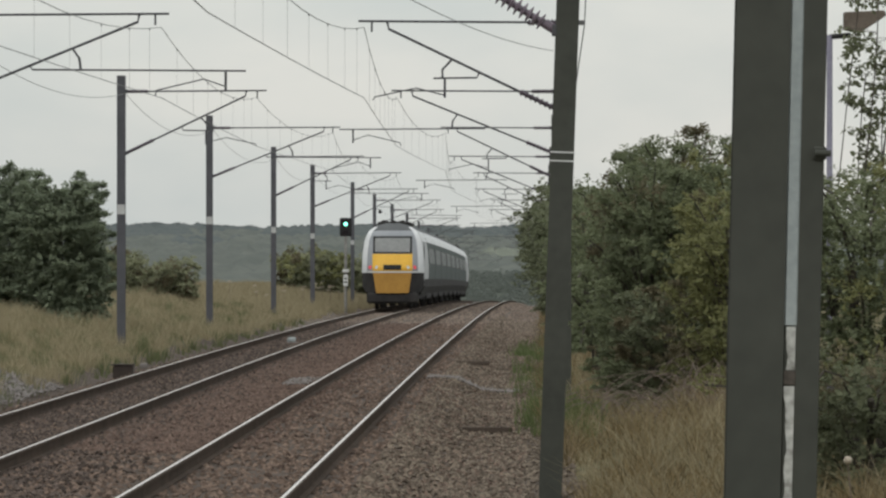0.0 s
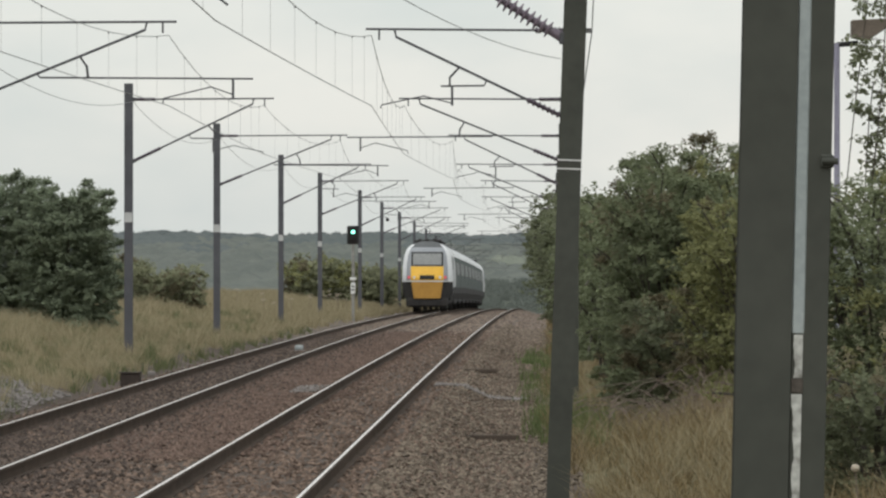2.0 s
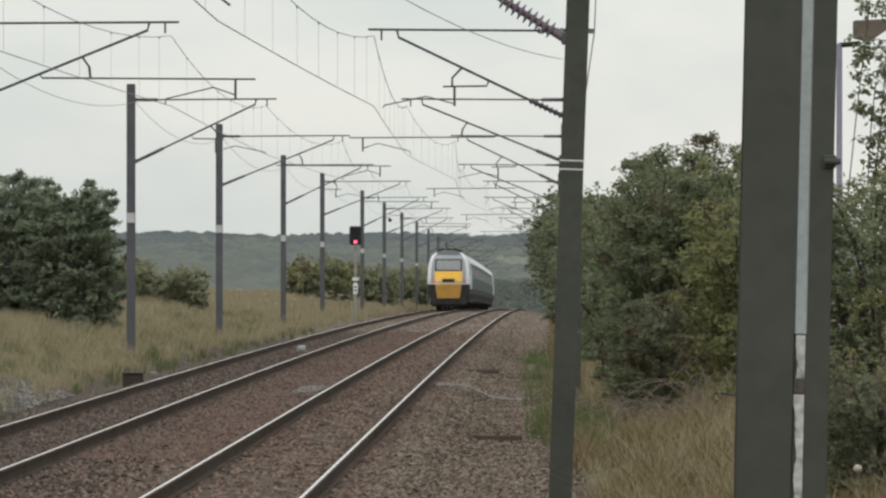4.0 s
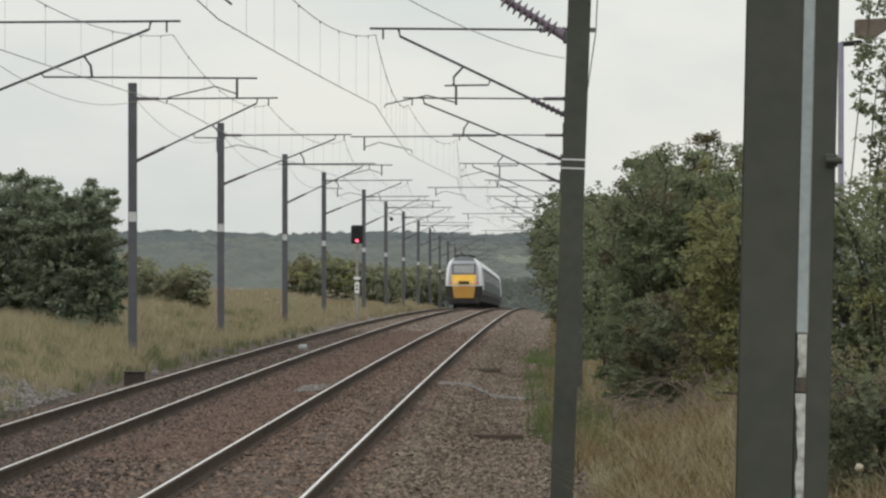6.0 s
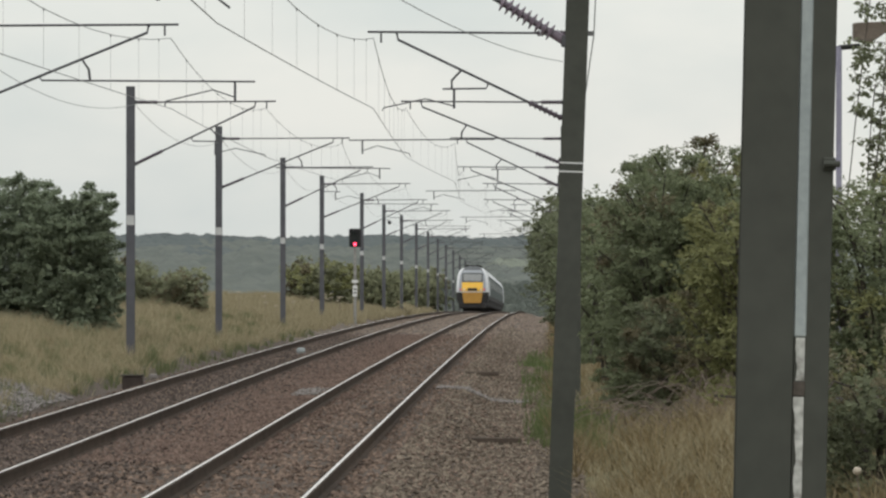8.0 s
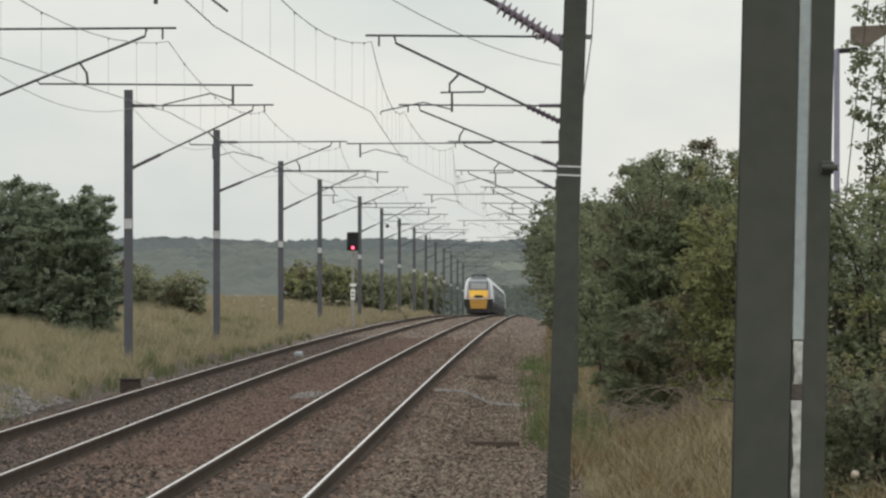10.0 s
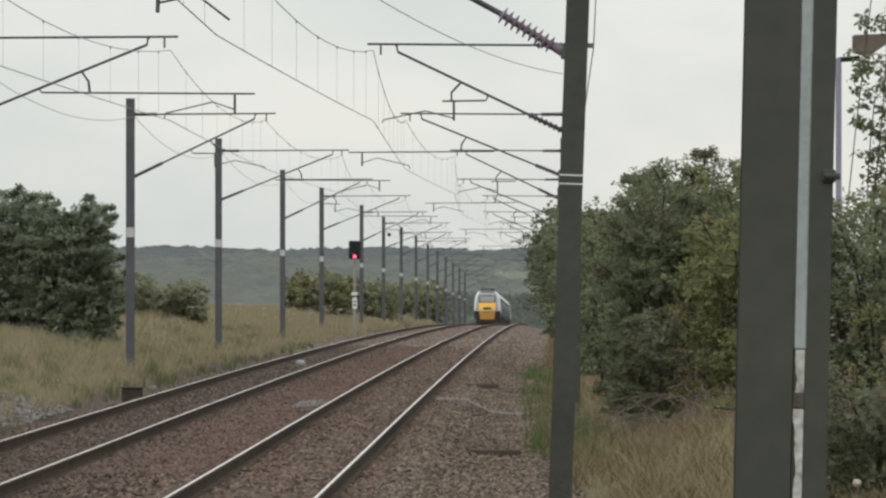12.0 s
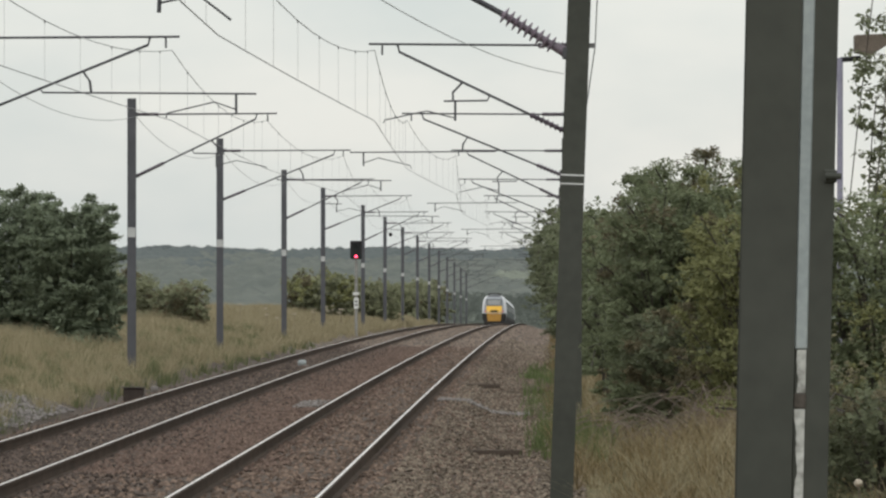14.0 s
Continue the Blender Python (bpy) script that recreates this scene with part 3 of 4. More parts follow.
HEDGE_BUSHES = [
    (4.7, 116, (0.85, 1.6, 3.95), 2900, 16, 0.06, M_LEAF, None, 0, 0.25, "tall leafy hedge bush with some withered foliage"),
    (5.25, 121, (1.3, 1.8, 4.42), 4300, 16, 0.064, M_LEAF, None, 0, 0.12, "tall leafy green hedge bush beside the path"),
    (5.95, 116, (1.15, 1.6, 3.85), 3000, 16, 0.064, M_LEAF, M_LEAF_YELLOW, 0, 0, "tall leafy hedge bush with some yellowing foliage"),
    (5.75, 108, (0.8, 1.3, 3.1), 2000, 16, 0.058, M_LEAF_YELLOW, None, 0, 0.15, "lower hedge bush with yellow-green late-summer leaves"),
    (4.2, 145, (1.0, 4.0, 3.7), 1500, 15, 0.08, M_LEAF, None, 0.55, 0, "leafy green hedge bush over the path's edge"),
    (4.0, 178, (1.1, 6.0, 3.9), 1500, 15, 0.09, M_LEAF_HEDGE, None, 0.95, 0, "leafy dark hedge bush over the path's edge"),
    (3.75, 220, (1.2, 8.0, 4.1), 1300, 15, 0.11, M_LEAF_HEDGE, None, 1.9, 0, "leafy dark hedge bush over the path's edge"),
    (5.85, 66, (0.7, 1.5, 1.4), 1500, 15, 0.042, M_LEAF_HEDGE, None, 0, 0.2, "low dark undergrowth in front of the hedge"),
    (6.35, 79, (1.25, 1.6, 3.3), 3400, 16, 0.05, M_LEAF, M_LEAF_YELLOW, 0, 0, "leafy hedge bush with yellowing leaves"),
    # added low bush whose darker leaf colour imitates shade at the hedge's base
    (4.72, 110, (0.55, 1.1, 1.9), 1500, 16, 0.05, M_LEAF_HEDGE, None, 0, 0.3, "lower hedge bush with dense small leaves, darker in colour for the hedge's shaded base"),
]
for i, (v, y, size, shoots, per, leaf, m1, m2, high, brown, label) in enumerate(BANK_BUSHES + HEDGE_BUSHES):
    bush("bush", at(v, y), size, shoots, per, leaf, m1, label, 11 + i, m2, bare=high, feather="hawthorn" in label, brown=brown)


def canopy_z(x, y):
    """Height of the distant woods' canopy: many crowns, drawn out along y to fit the camera's view, on gently rolling
    tops.
    """
    v = (x - NEAR - LEAN * y) / (1 + (y - DIP) / 900)
    grown = min(max((y - 1300) / 250, 0.0), 1.0)
    crown = noise.voronoi((x * 0.21, y * 0.03, 4))[0][0]
    lump = 2.3 * max(0.0, 1 - crown ** 2 * 1.7) + 0.9 * noise.noise((x * 0.5, y * 0.07, 6)) + 2.0 * noise.noise((x * 0.025, y * 0.004, 2))
    return ground_z(v, y) - 2.5 + grown * (3.0 + max(lump, -0.6))


def far_woods():
    """A woodland canopy over the distant hills, with scrub before it in the dip."""
    xs, ys = np.arange(-225, 110, 1.1), np.concatenate([np.arange(1250, 2000, 10), np.arange(2000, 3140, 7)])
    verts = [(x, y, canopy_z(x, y)) for y in ys for x in xs]
    verts += [(x, 3150, canopy_z(x, 3150) - 8) for x in xs]
    faces, slots = [], []
    n = len(xs)
    for j in range(len(ys)):
        for i in range(n - 1):
            a = j * n + i
            faces.append((a, a + 1, a + n + 1, a + n))
            # a darker, haze-blue canopy colour on the ridge and here and there below it
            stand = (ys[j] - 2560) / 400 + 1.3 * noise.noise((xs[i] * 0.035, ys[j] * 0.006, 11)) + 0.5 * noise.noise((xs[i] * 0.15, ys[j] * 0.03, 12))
            # a pasture lies open between the woods, its colour paled with haze
            open_land = ((xs[i] / ys[j] - 0.0086) / 0.0036) ** 2 + ((ys[j] - 1960) / 260) ** 2 + 0.5 * noise.noise((xs[i] * 0.2, ys[j] * 0.02, 14))
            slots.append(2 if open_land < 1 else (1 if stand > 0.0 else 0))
    ob = mesh_object("woods", verts, faces, [M_CANOPY, M_WOODS_DARK, M_PASTURE], slots=slots, smooth=True)
    tagged(ob, "woodland on the distant low hills, haze put into its grey-green colours", "woodland", kind="stuff")
    g = np.random.default_rng(3)
    starts, ways, lengths = [], [], []
    for i in range(5200):
        y = g.uniform(3010, 3125)
        x = g.uniform(-0.066, 0.03) * y
        starts.append((x, y, canopy_z(x, y) - 0.6))
        ways.append((g.normal() * 0.3, g.normal() * 0.3, 0.9))
        lengths.append(g.uniform(0.5, 1.3))
    ob = shoot_mesh("treetops", starts, ways, lengths, 14, 0.5, M_WOODS_DARK, seed=9)
    tagged(ob, "ragged treetops along the distant ridge, haze put into their colour", "woodland", kind="stuff")
    starts, ways, lengths = [], [], []
    for i in range(480):
        y = g.uniform(1140, 1460)
        v = g.uniform(-34, 8)
        x = NEAR + LEAN * y + v
        foot, tall, wide = ground_z(v if y < DIP else v / (1 + (y - DIP) / 900), y), g.uniform(0.6, 2.4), g.uniform(0.9, 1.9)
        for k in range(46):
            th, zf = g.uniform(0, 2 * np.pi), g.uniform(0, 1)
            r = wide * math.sqrt(max(0.03, 1 - zf * zf)) * g.uniform(0.6, 1)
            starts.append((x + r * math.cos(th), y + r * math.sin(th), foot + tall * zf))
            ways.append(tuple(Vector((math.cos(th), math.sin(th), 0.6)).normalized()))
            lengths.append(0.5)
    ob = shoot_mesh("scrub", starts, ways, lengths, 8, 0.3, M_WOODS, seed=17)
    tagged(ob, "scrub in the dip beyond the end of the straight, haze put into its colour", "woodland", kind="stuff")


far_woods()


def umbels():
    """Flat pale seed heads that stand over the dry grass of the bank."""
    g = np.random.default_rng(21)
    for i in range(22):
        v, y = g.uniform(-8.8, -6.9), g.uniform(300, 450)
        p = at(v, y)
        root = thing("cow_parsley", Matrix.Translation(p))
        h = g.uniform(0.6, 0.95)
        bm = bmesh.new()
        add_tube(bm, (0, 0, -0.05), (0, 0, h), 0.008, 0.005, 5)
        part("stem", bm, M_DEAD, root)
        clumps = [(g.normal() * 0.06, g.normal() * 0.06, h + g.normal() * 0.015, 0.05) for k in range(6)]
        crown_mesh("flower_head", clumps, 14, 0.035, 1.0, M_STRAW_PALE, root, "pale flat flower head", seed=200 + i, flat=0.3)
        tagged(root, "pale dried cow parsley in the dry grass bank", "wild flower", "cow parsley on the bank")


umbels()


# ---- overhead line ----
def overhead_mast(kind, label, more=0.0, steel=M_MAST):
    """A mast with a single-track cantilever that reaches along its -x; kind a pushes the wire off, kind b reaches farther and pulls it."""
    root = thing("overhead_line_mast")
    e = (0.5 if kind == "b" else 0.0) + more
    bm = bmesh.new()
    add_hbeam(bm, 0.2, 0.2, -0.9, 6.37)
    part("post", bm, steel, root)
    bm = bmesh.new()
    add_tube(bm, (-0.62, 0, 6.0), (-3.4 - e, 0, 6.02), 0.019)
    add_tube(bm, (-3.18 - e, 0, 6.02), (-3.18 - e, 0, 5.84), 0.016)
    part("tie_tube", bm, M_TUBE, root)
    slope = (5.9 - 4.56) / (2.8 + e)
    bm = bmesh.new()
    add_run(bm, [(-0.75, 0, 4.56 + 0.63 * slope), (-2.9 - e, 0, 5.89), (-2.93 - e, 0, 6.02)], 0.024)
    part("strut", bm, M_TUBE, root)
    for a, b in (((-0.12, 0, 6.0), (-0.62, 0, 6.0)), ((-0.12, 0, 4.56), (-0.75, 0, 4.56 + 0.63 * slope))):
        bm = bmesh.new()
        add_sheds(bm, a, b, 0.034, 0.047 if steel is M_MAST_BLUE else 0.057, 8, 10)
        part("insulator", bm, M_PORCELAIN, root, "ribbed brown porcelain insulator")
    for z in (6.0, 4.56):
        bm = bmesh.new()
        add_box(bm, (-0.12, 0, z), (0.06, 0.22, 0.09), 0.01)
        part("bracket", bm, M_TUBE, root)
    if kind == "a":
        arm, link = [(-1.42, 0, 5.17), (-1.45, 0, 5.09), (-2.17, 0, 5.08)], [(-1.86, 0, 5.39), (-2.02, 0, 5.22), (-2.02, 0, 5.09)]
        drop, steady = [(-1.98, 0, 5.09), (-1.98, 0, 4.76)], [(-1.98, 0, 4.8), (-2.45, 0, 4.92), (-3.14, 0, 4.77), (-3.16, 0, 4.72)]
    else:
        arm, link = [(-1.68, 0, 4.56 + 1.56 * slope), (-1.72, 0, 5.13), (-4.62, 0, 5.11)], [(-2.36, 0, 4.56 + 2.24 * slope), (-2.47, 0, 5.31), (-2.49, 0, 5.13)]
        drop, steady = [(-4.3, 0, 5.11), (-4.3, 0, 4.79)], [(-4.3, 0, 4.86), (-3.95, 0, 4.98), (-3.2, 0, 4.8), (-3.18, 0, 4.72)]
        drop, steady = [(x - e, y, z) for x, y, z in drop], [(x - e, y, z) for x, y, z in steady]
        arm[2] = (-4.62 - e, 0, 5.11)
    for name, pts, r in (("registration_arm", arm, 0.017), ("link", link, 0.021), ("drop_bracket", drop, 0.02), ("steady_arm", steady, 0.012)):
        bm = bmesh.new()
        add_run(bm, pts, r)
        part(name, bm, M_TUBE, root)
    return tagged(root, label, "mast", "overhead line masts")


def number_plate(root):
    bm = bmesh.new()
    add_box(bm, (0, -0.106, 3.24), (0.18, 0.008, 0.23))
    part("plate", bm, M_DULL_PLATE, root, "dull white mast plate")


STATIONS = [128, 185, 236, 298, 348, 411, 465, 520, 577, 632, 686, 740, 795, 850, 905]
SET = {236: 0.08, 298: 0.27, 348: 0.25}     # how much farther out, or in, single far masts stand
labels = "grey steel overhead line mast with a tubular cantilever"
mast_a, mast_b = overhead_mast("a", labels), overhead_mast("b", labels)
left_a, left_b = [overhead_mast(k, "overhead line mast with a tubular cantilever, tinted blue-grey for lens fringing and haze", steel=M_MAST_BLUE) for k in "ab"]
number_plate(left_a)
number_plate(left_b)
# plates face back along the line after the turn
for o in (left_a, left_b):
    for ch in o.children:
        if ch.name.startswith("plate"):
            ch.location.y = 0.212
    o.matrix_basis = pose(0, 0, -50)
first = {}
for i, y in enumerate(STATIONS):
    right = (mast_a, mast_b)[i % 2]
    left = (left_b, left_a)[i % 2]
    p = on_line(3.5, y + (2 if i == 0 else 0))
    q = on_line(FAR - NEAR - 3.2 - SET.get(y, 0), y - (2 if i == 0 else 0))
    for src, m in ((right, pose(*p)), (left, pose(*q, 0, 0, 180))):
        if src in first:
            copy_thing(src, m)
        else:
            src.matrix_basis = m
            first[src] = True


def stagger(track, y):
    """How far the wires stand off the track's centre at a mast."""
    far_reach = STATIONS.index(y) % 2 if y in STATIONS else 1
    if track == 0.0:
        return {29: 0.2, 82: -0.35}.get(y, -0.28 if far_reach else 0.24)
    return {29: 0.0, 82: 0.0}.get(y, (-0.04 if far_reach else 0.48) - SET.get(y, 0))


def wires():
    """Catenary, contact wire and droppers, span by span, over both tracks."""
    spots = [29, 82] + STATIONS
    for track in (0.0, FAR - NEAR):
        for name, z, sag, r, label in (("catenary_wire", 5.86, 0.42, 0.0062, "stranded catenary wire over the track"), ("contact_wire", 4.72, 0.02, 0.0065, "contact wire over the track")):
            bm = bmesh.new()
            pts = []
            for a, b in zip(spots, spots[1:]):
                for k in range(10):
                    f = k / 10
                    o = on_line(track, a + (b - a) * f)
                    o.z = prof(a) * (1 - f) + prof(b) * f + z - sag * 4 * f * (1 - f)
                    o.x += stagger(track, a) * (1 - f) + stagger(track, b) * f
                    pts.append(o)
            add_run(bm, pts, r, 5)
            tagged(part(name, bm, M_WIRE), label, "wire", "overhead wires")
        for a, b in zip(spots[:9], spots[1:9]):
            for f in (0.12, 0.26, 0.4, 0.54, 0.68, 0.82, 0.93):
                o = on_line(track, a + (b - a) * f)
                bm = bmesh.new()
                x = o.x + stagger(track, a) * (1 - f) + stagger(track, b) * f
                zz = prof(a) * (1 - f) + prof(b) * f
                add_tube(bm, (x, o.y, zz + 4.71), (x, o.y, zz + 5.86 - 1.68 * f * (1 - f)), 0.0018, sides=4)
                add_box(bm, (x, o.y, zz + 5.85 - 1.68 * f * (1 - f)), (0.02, 0.03, 0.036))
                tagged(part("dropper_wire", bm, M_WIRE), "thin dropper between catenary and contact wire", "wire", "dropper wires")
    # return conductor along the far masts, and an anchored wire to the near line of masts
    bm = bmesh.new()
    spots = [82] + STATIONS[:9]
    pts = []
    for a, b in zip(spots, spots[1:]):
        for k in range(12):
            f = k / 12
            o = on_line(FAR - NEAR - 3.1 - (SET.get(a, 0) * (1 - f) + SET.get(b, 0) * f), a + (b - a) * f)
            o.z = prof(a) * (1 - f) + prof(b) * f + 5.95 - 0.5 * 4 * f * (1 - f)
            pts.append(o)
    add_run(bm, pts, 0.0062, 5)
    tagged(part("return_wire", bm, M_WIRE), "sagging return conductor along the masts", "wire", "overhead wires")
    bm = bmesh.new()
    a, b = on_line(0.2, 82, 5.85), on_line(3.3, 128, 5.48)
    pts = [a.lerp(b, k / 12) - Vector((0, 0, 0.27 * 4 * (k / 12) * (1 - k / 12))) for k in range(13)]
    add_run(bm, pts, 0.0062, 5)
    tagged(part("anchor_wire", bm, M_WIRE), "sagging anchored wire running to a mast", "wire", "overhead wires")


wires()


def lineside_mast():
    """The mast next along the line, leaning a little, with its big porcelain insulator."""
    root = thing("overhead_line_mast", pose(1.174, 82, -0.5, 0, 2.06, 0))
    bm = bmesh.new()
    add_hbeam(bm, 0.236, 0.21, -0.3, 7.1)
    part("post", bm, M_MAST, root)
    for z in (3.68, 3.77):
        bm = bmesh.new()
        add_box(bm, (0, 0, z), (0.25, 0.222, 0.014))
        part("strap", bm, M_PLATE, root, "pale metal strap")
    bm = bmesh.new()
    add_sheds(bm, (-0.24, 0, 5.1), (-0.8, 0, 5.42), 0.036, 0.092, 9, 14)
    add_tube(bm, (-0.1, 0, 5.03), (-0.26, 0, 5.11), 0.058, 0.045, 14)
    part("insulator", bm, M_PORCELAIN_BIG, root, "large ribbed purple-brown porcelain insulator")
    bm = bmesh.new()
    add_tube(bm, (-0.8, 0, 5.42), (-2.9, 0, 6.45), 0.03)
    part("strut", bm, M_TUBE, root)
    bm = bmesh.new()
    add_sheds(bm, (-0.1, 0, 6.5), (-0.6, 0, 6.5), 0.03, 0.07, 9, 12)
    part("insulator", bm, M_PORCELAIN, root, "ribbed porcelain insulator")
    bm = bmesh.new()
    add_tube(bm, (-0.6, 0, 6.5), (-3.4, 0, 6.5), 0.024)
    part("tie_tube", bm, M_TUBE, root)
    bm = bmesh.new()
    add_run(bm, [(-1.1, 0, 5.56), (-1.1, 0, 5.66), (-4.65, 0, 5.66)], 0.021)
    part("registration_arm", bm, M_TUBE, root)
    bm = bmesh.new()
    add_run(bm, [(-4.35, 0, 5.66), (-4.35, 0, 5.3)], 0.022)
    part("drop_bracket", bm, M_TUBE, root)
    bm = bmesh.new()
    add_run(bm, [(-4.35, 0, 5.4), (-3.95, 0, 5.5), (-3.6, 0, 5.25)], 0.014)
    part("steady_arm", bm, M_TUBE, root)
    bm = bmesh.new()
    add_box(bm, (-0.13, 0, 5.03), (0.05, 0.22, 0.12), 0.01)
    part("bracket", bm, M_TUBE, root)
    bm = bmesh.new()
    add_box(bm, (-0.13, 0, 6.5), (0.05, 0.22, 0.12), 0.01)
    part("bracket", bm, M_TUBE, root)
    bm = bmesh.new()
    add_run(bm, [(0.2, 0, 7.0), (0.18, 0, 5.1), (0.115, 0, 4.5)], 0.006)
    add_box(bm, (0.145, 0, 5.12), (0.08, 0.04, 0.05))
    part("earth_wire", bm, M_WIRE, root, "thin earth wire clipped to the mast")
    tagged(root, "dark grey steel overhead line mast leaning slightly beside the path", "mast", "overhead line masts")


lineside_mast()


def nearest_mast():
    """The mast beside the camera: an H-section with a galvanised guard in its side."""
    root = thing("overhead_line_mast", pose(1.126, 29.5, -0.9, 0, 1.3, 0))
    bm = bmesh.new()
    add_hbeam(bm, 0.203, 0.21, -0.2, 6.8, extra=0.1)
    part("post", bm, M_MAST, root)
    bm = bmesh.new()
    add_box(bm, (0.126, -0.085, 4.8375), (0.046, 0.03, 3.925), 0.005)
    part("cable_guard", bm, M_GALV, root, "pale galvanised cable guard")
    # paint flakes off the guard's lower end in bays
    for z0, z1, label in ((2.712, 2.872, "flaking pale paint"), (-0.2, 2.652, "flaking pale paint over rust")):
        rows = int((z1 - z0) / 0.012) + 2
        verts = []
        for k in range(rows):
            z = z0 + (z1 - z0) * k / (rows - 1)
            gone = 0.012 + 0.02 * noise.noise((0.3, 1.7, z * 11 + 0.4)) + 0.006 * noise.noise((2.0, 5.0, z * 45))
            left = 0.1035 + 0.6 * max(0.0, gone)
            verts += [(left, -0.07, z), (left + 0.002, -0.099, z), (0.145, -0.1, z), (0.146, -0.07, z)]
        faces = [(4 * k + q, 4 * k + q + 1, 4 * k + q + 5, 4 * k + q + 4) for k in range(rows - 1) for q in range(3)]
        faces += [(0, 3, 2, 1), tuple(4 * (rows - 1) + q for q in range(4))]
        mesh_object("guard_foot", verts, faces, M_FLAKE, root, label)
    bm = bmesh.new()
    add_box(bm, (0.126, -0.088, 2.682), (0.046, 0.026, 0.056), 0.004)
    part("rusty_patch", bm, M_BARK, root, "rust-brown bare metal")
    bm = bmesh.new()
    add_box(bm, (0.1697, -0.068, 3.4), (0.1346, 0.054, 6.8), 0.004)
    part("side_channel", bm, M_MAST, root)
    bm = bmesh.new()
    add_box(bm, (0.22, -0.07, 3.52), (0.05, 0.08, 0.05), 0.006)
    add_tube(bm, (0.2, -0.12, 3.52), (0.26, -0.12, 3.52), 0.012)
    part("clamp", bm, M_MAST, root, "bolted clamp")
    tagged(root, "dark steel lineside mast with a pale cable guard", "mast")


nearest_mast()


# ---- the colour-light signal ----
def build_signal():
    o = on_line(FAR - NEAR - 2.5, 368.5)
    root = thing("railway_signal", pose(o.x, 368.5, o.z - 0.3))
    bm = bmesh.new()
    add_tube(bm, (0, 0, 0), (0, 0, 3.66), 0.07, sides=12)
    part("post", bm, M_POST, root, "pale grey signal post")
    bm = bmesh.new()
    add_box(bm, (0, 0, 4.06), (0.56, 0.24, 0.86), 0.05)
    head = part("head", bm, M_BLACK, root, "black signal head")
    for name, z, m in (("green_lens", 4.2, M_GREENLAMP), ("red_lens", 3.76, M_RED)):
        bm = bmesh.new()
        add_tube(bm, (0.0, -0.125, z), (0.0, -0.15, z), 0.065 if m is M_RED else 0.08, sides=16)
        part(name, bm, m, head)
        bm = bmesh.new()
        for k in range(9):
            a = math.pi * k / 8
            add_box(bm, (0.125 * math.cos(a), -0.19, z + 0.125 * math.sin(a)), (0.05, 0.15, 0.012), turn=Matrix.Rotation(-a + math.pi / 2, 4, "Y"))
        part("hood", bm, M_BLACK, head)
    # made-up disc, no part of a real signal: hides whichever lens is off
    bm = bmesh.new()
    add_tube(bm, (0, -0.158, 0), (0, -0.166, 0), 0.1, sides=16)
    shutter = part("shutter", bm, M_BLACK, root, "added black disc that hides the unlit lens")
    shutter.location = (0, 0, 3.76)
    bm = bmesh.new()
    add_box(bm, (0, -0.09, 2.02), (0.3, 0.02, 0.13), 0.01)
    part("upper_plate", bm, M_PLATE, root, "white plate")
    bm = bmesh.new()
    add_box(bm, (0, -0.09, 1.58), (0.22, 0.02, 0.52), 0.02)
    part("lower_plate", bm, M_PLATE, root, "white plate")
    for z in (1.66, 1.5):
        bm = bmesh.new()
        add_box(bm, (0, -0.103, z), (0.13, 0.006, 0.06))
        part("marking", bm, M_BLACK, root, "dark marking bar")
    tagged(root, "black colour-light signal on a slim post in the grass", "signal")
    return shutter


ADDED_DISC = build_signal()


# ---- the train ----
SECTION = [(-1.2, 0.75), (-1.34, 1.0), (-1.37, 1.8), (-1.34, 2.5), (-1.26, 3.05), (-1.15, 3.34), (-1.05, 3.5), (-0.7, 3.74), (-0.3, 3.84), (0, 3.86),
           (0.3, 3.84), (0.7, 3.74), (1.05, 3.5), (1.15, 3.34), (1.26, 3.05), (1.34, 2.5), (1.37, 1.8), (1.34, 1.0), (1.2, 0.75)]


def shell(y0, y1, idx0, idx1, grow=0.0):
    """A strip of the body's section, drawn out along y."""
    pts = SECTION[idx0:idx1 + 1]
    pts = [(x * (1 + grow / 1.37), z + (grow if z > 3.6 else 0)) for x, z in pts]
    verts = [(x, y, z) for y in (y0, y1) for x, z in pts]
    n = len(pts)
    return verts, [(i, i + 1, i + 1 + n, i + n) for i in range(n - 1)]


def bogie(parent, y):
    bm = bmesh.new()
    add_box(bm, (0, y, 0.55), (2.2, 3.0, 0.35), 0.05)
    frame_part = part("bogie", bm, M_UNDER, parent)
    for s in (-1, 1):
        for a in (-1.3, 1.3):
            bm = bmesh.new()
            add_tube(bm, (s * 0.68, y + a, 0.46), (s * 0.81, y + a, 0.46), 0.46, sides=16)
            part("wheel", bm, M_UNDER, frame_part)


def nose_y(x, z):
    """How far the cab's front lies behind its foremost point."""
    rake = 0.0 if z < 1.8 else 0.5 * (z - 1.8) ** 1.25
    if z < 1.8:
        rake = 0.12 * (1.8 - z)
    k = abs(x) / 1.37
    return rake + 0.95 * max(0.0, k) ** 4


def nose_patch(x0, x1, z0, z1, off=0.012, steps=10, taper=0.0):
    verts, faces = [], []
    for j in range(steps + 1):
        for i in range(steps + 1):
            f = 1 - taper * (1 - j / steps)
            x, z = (x0 + (x1 - x0) * i / steps) * f, z0 + (z1 - z0) * j / steps
            verts.append((x, nose_y(x, z) - off, z))
    n = steps + 1
    for j in range(steps):
        for i in range(steps):
            a = j * n + i
            faces.append((a, a + 1, a + n + 1, a + n))
    return verts, faces


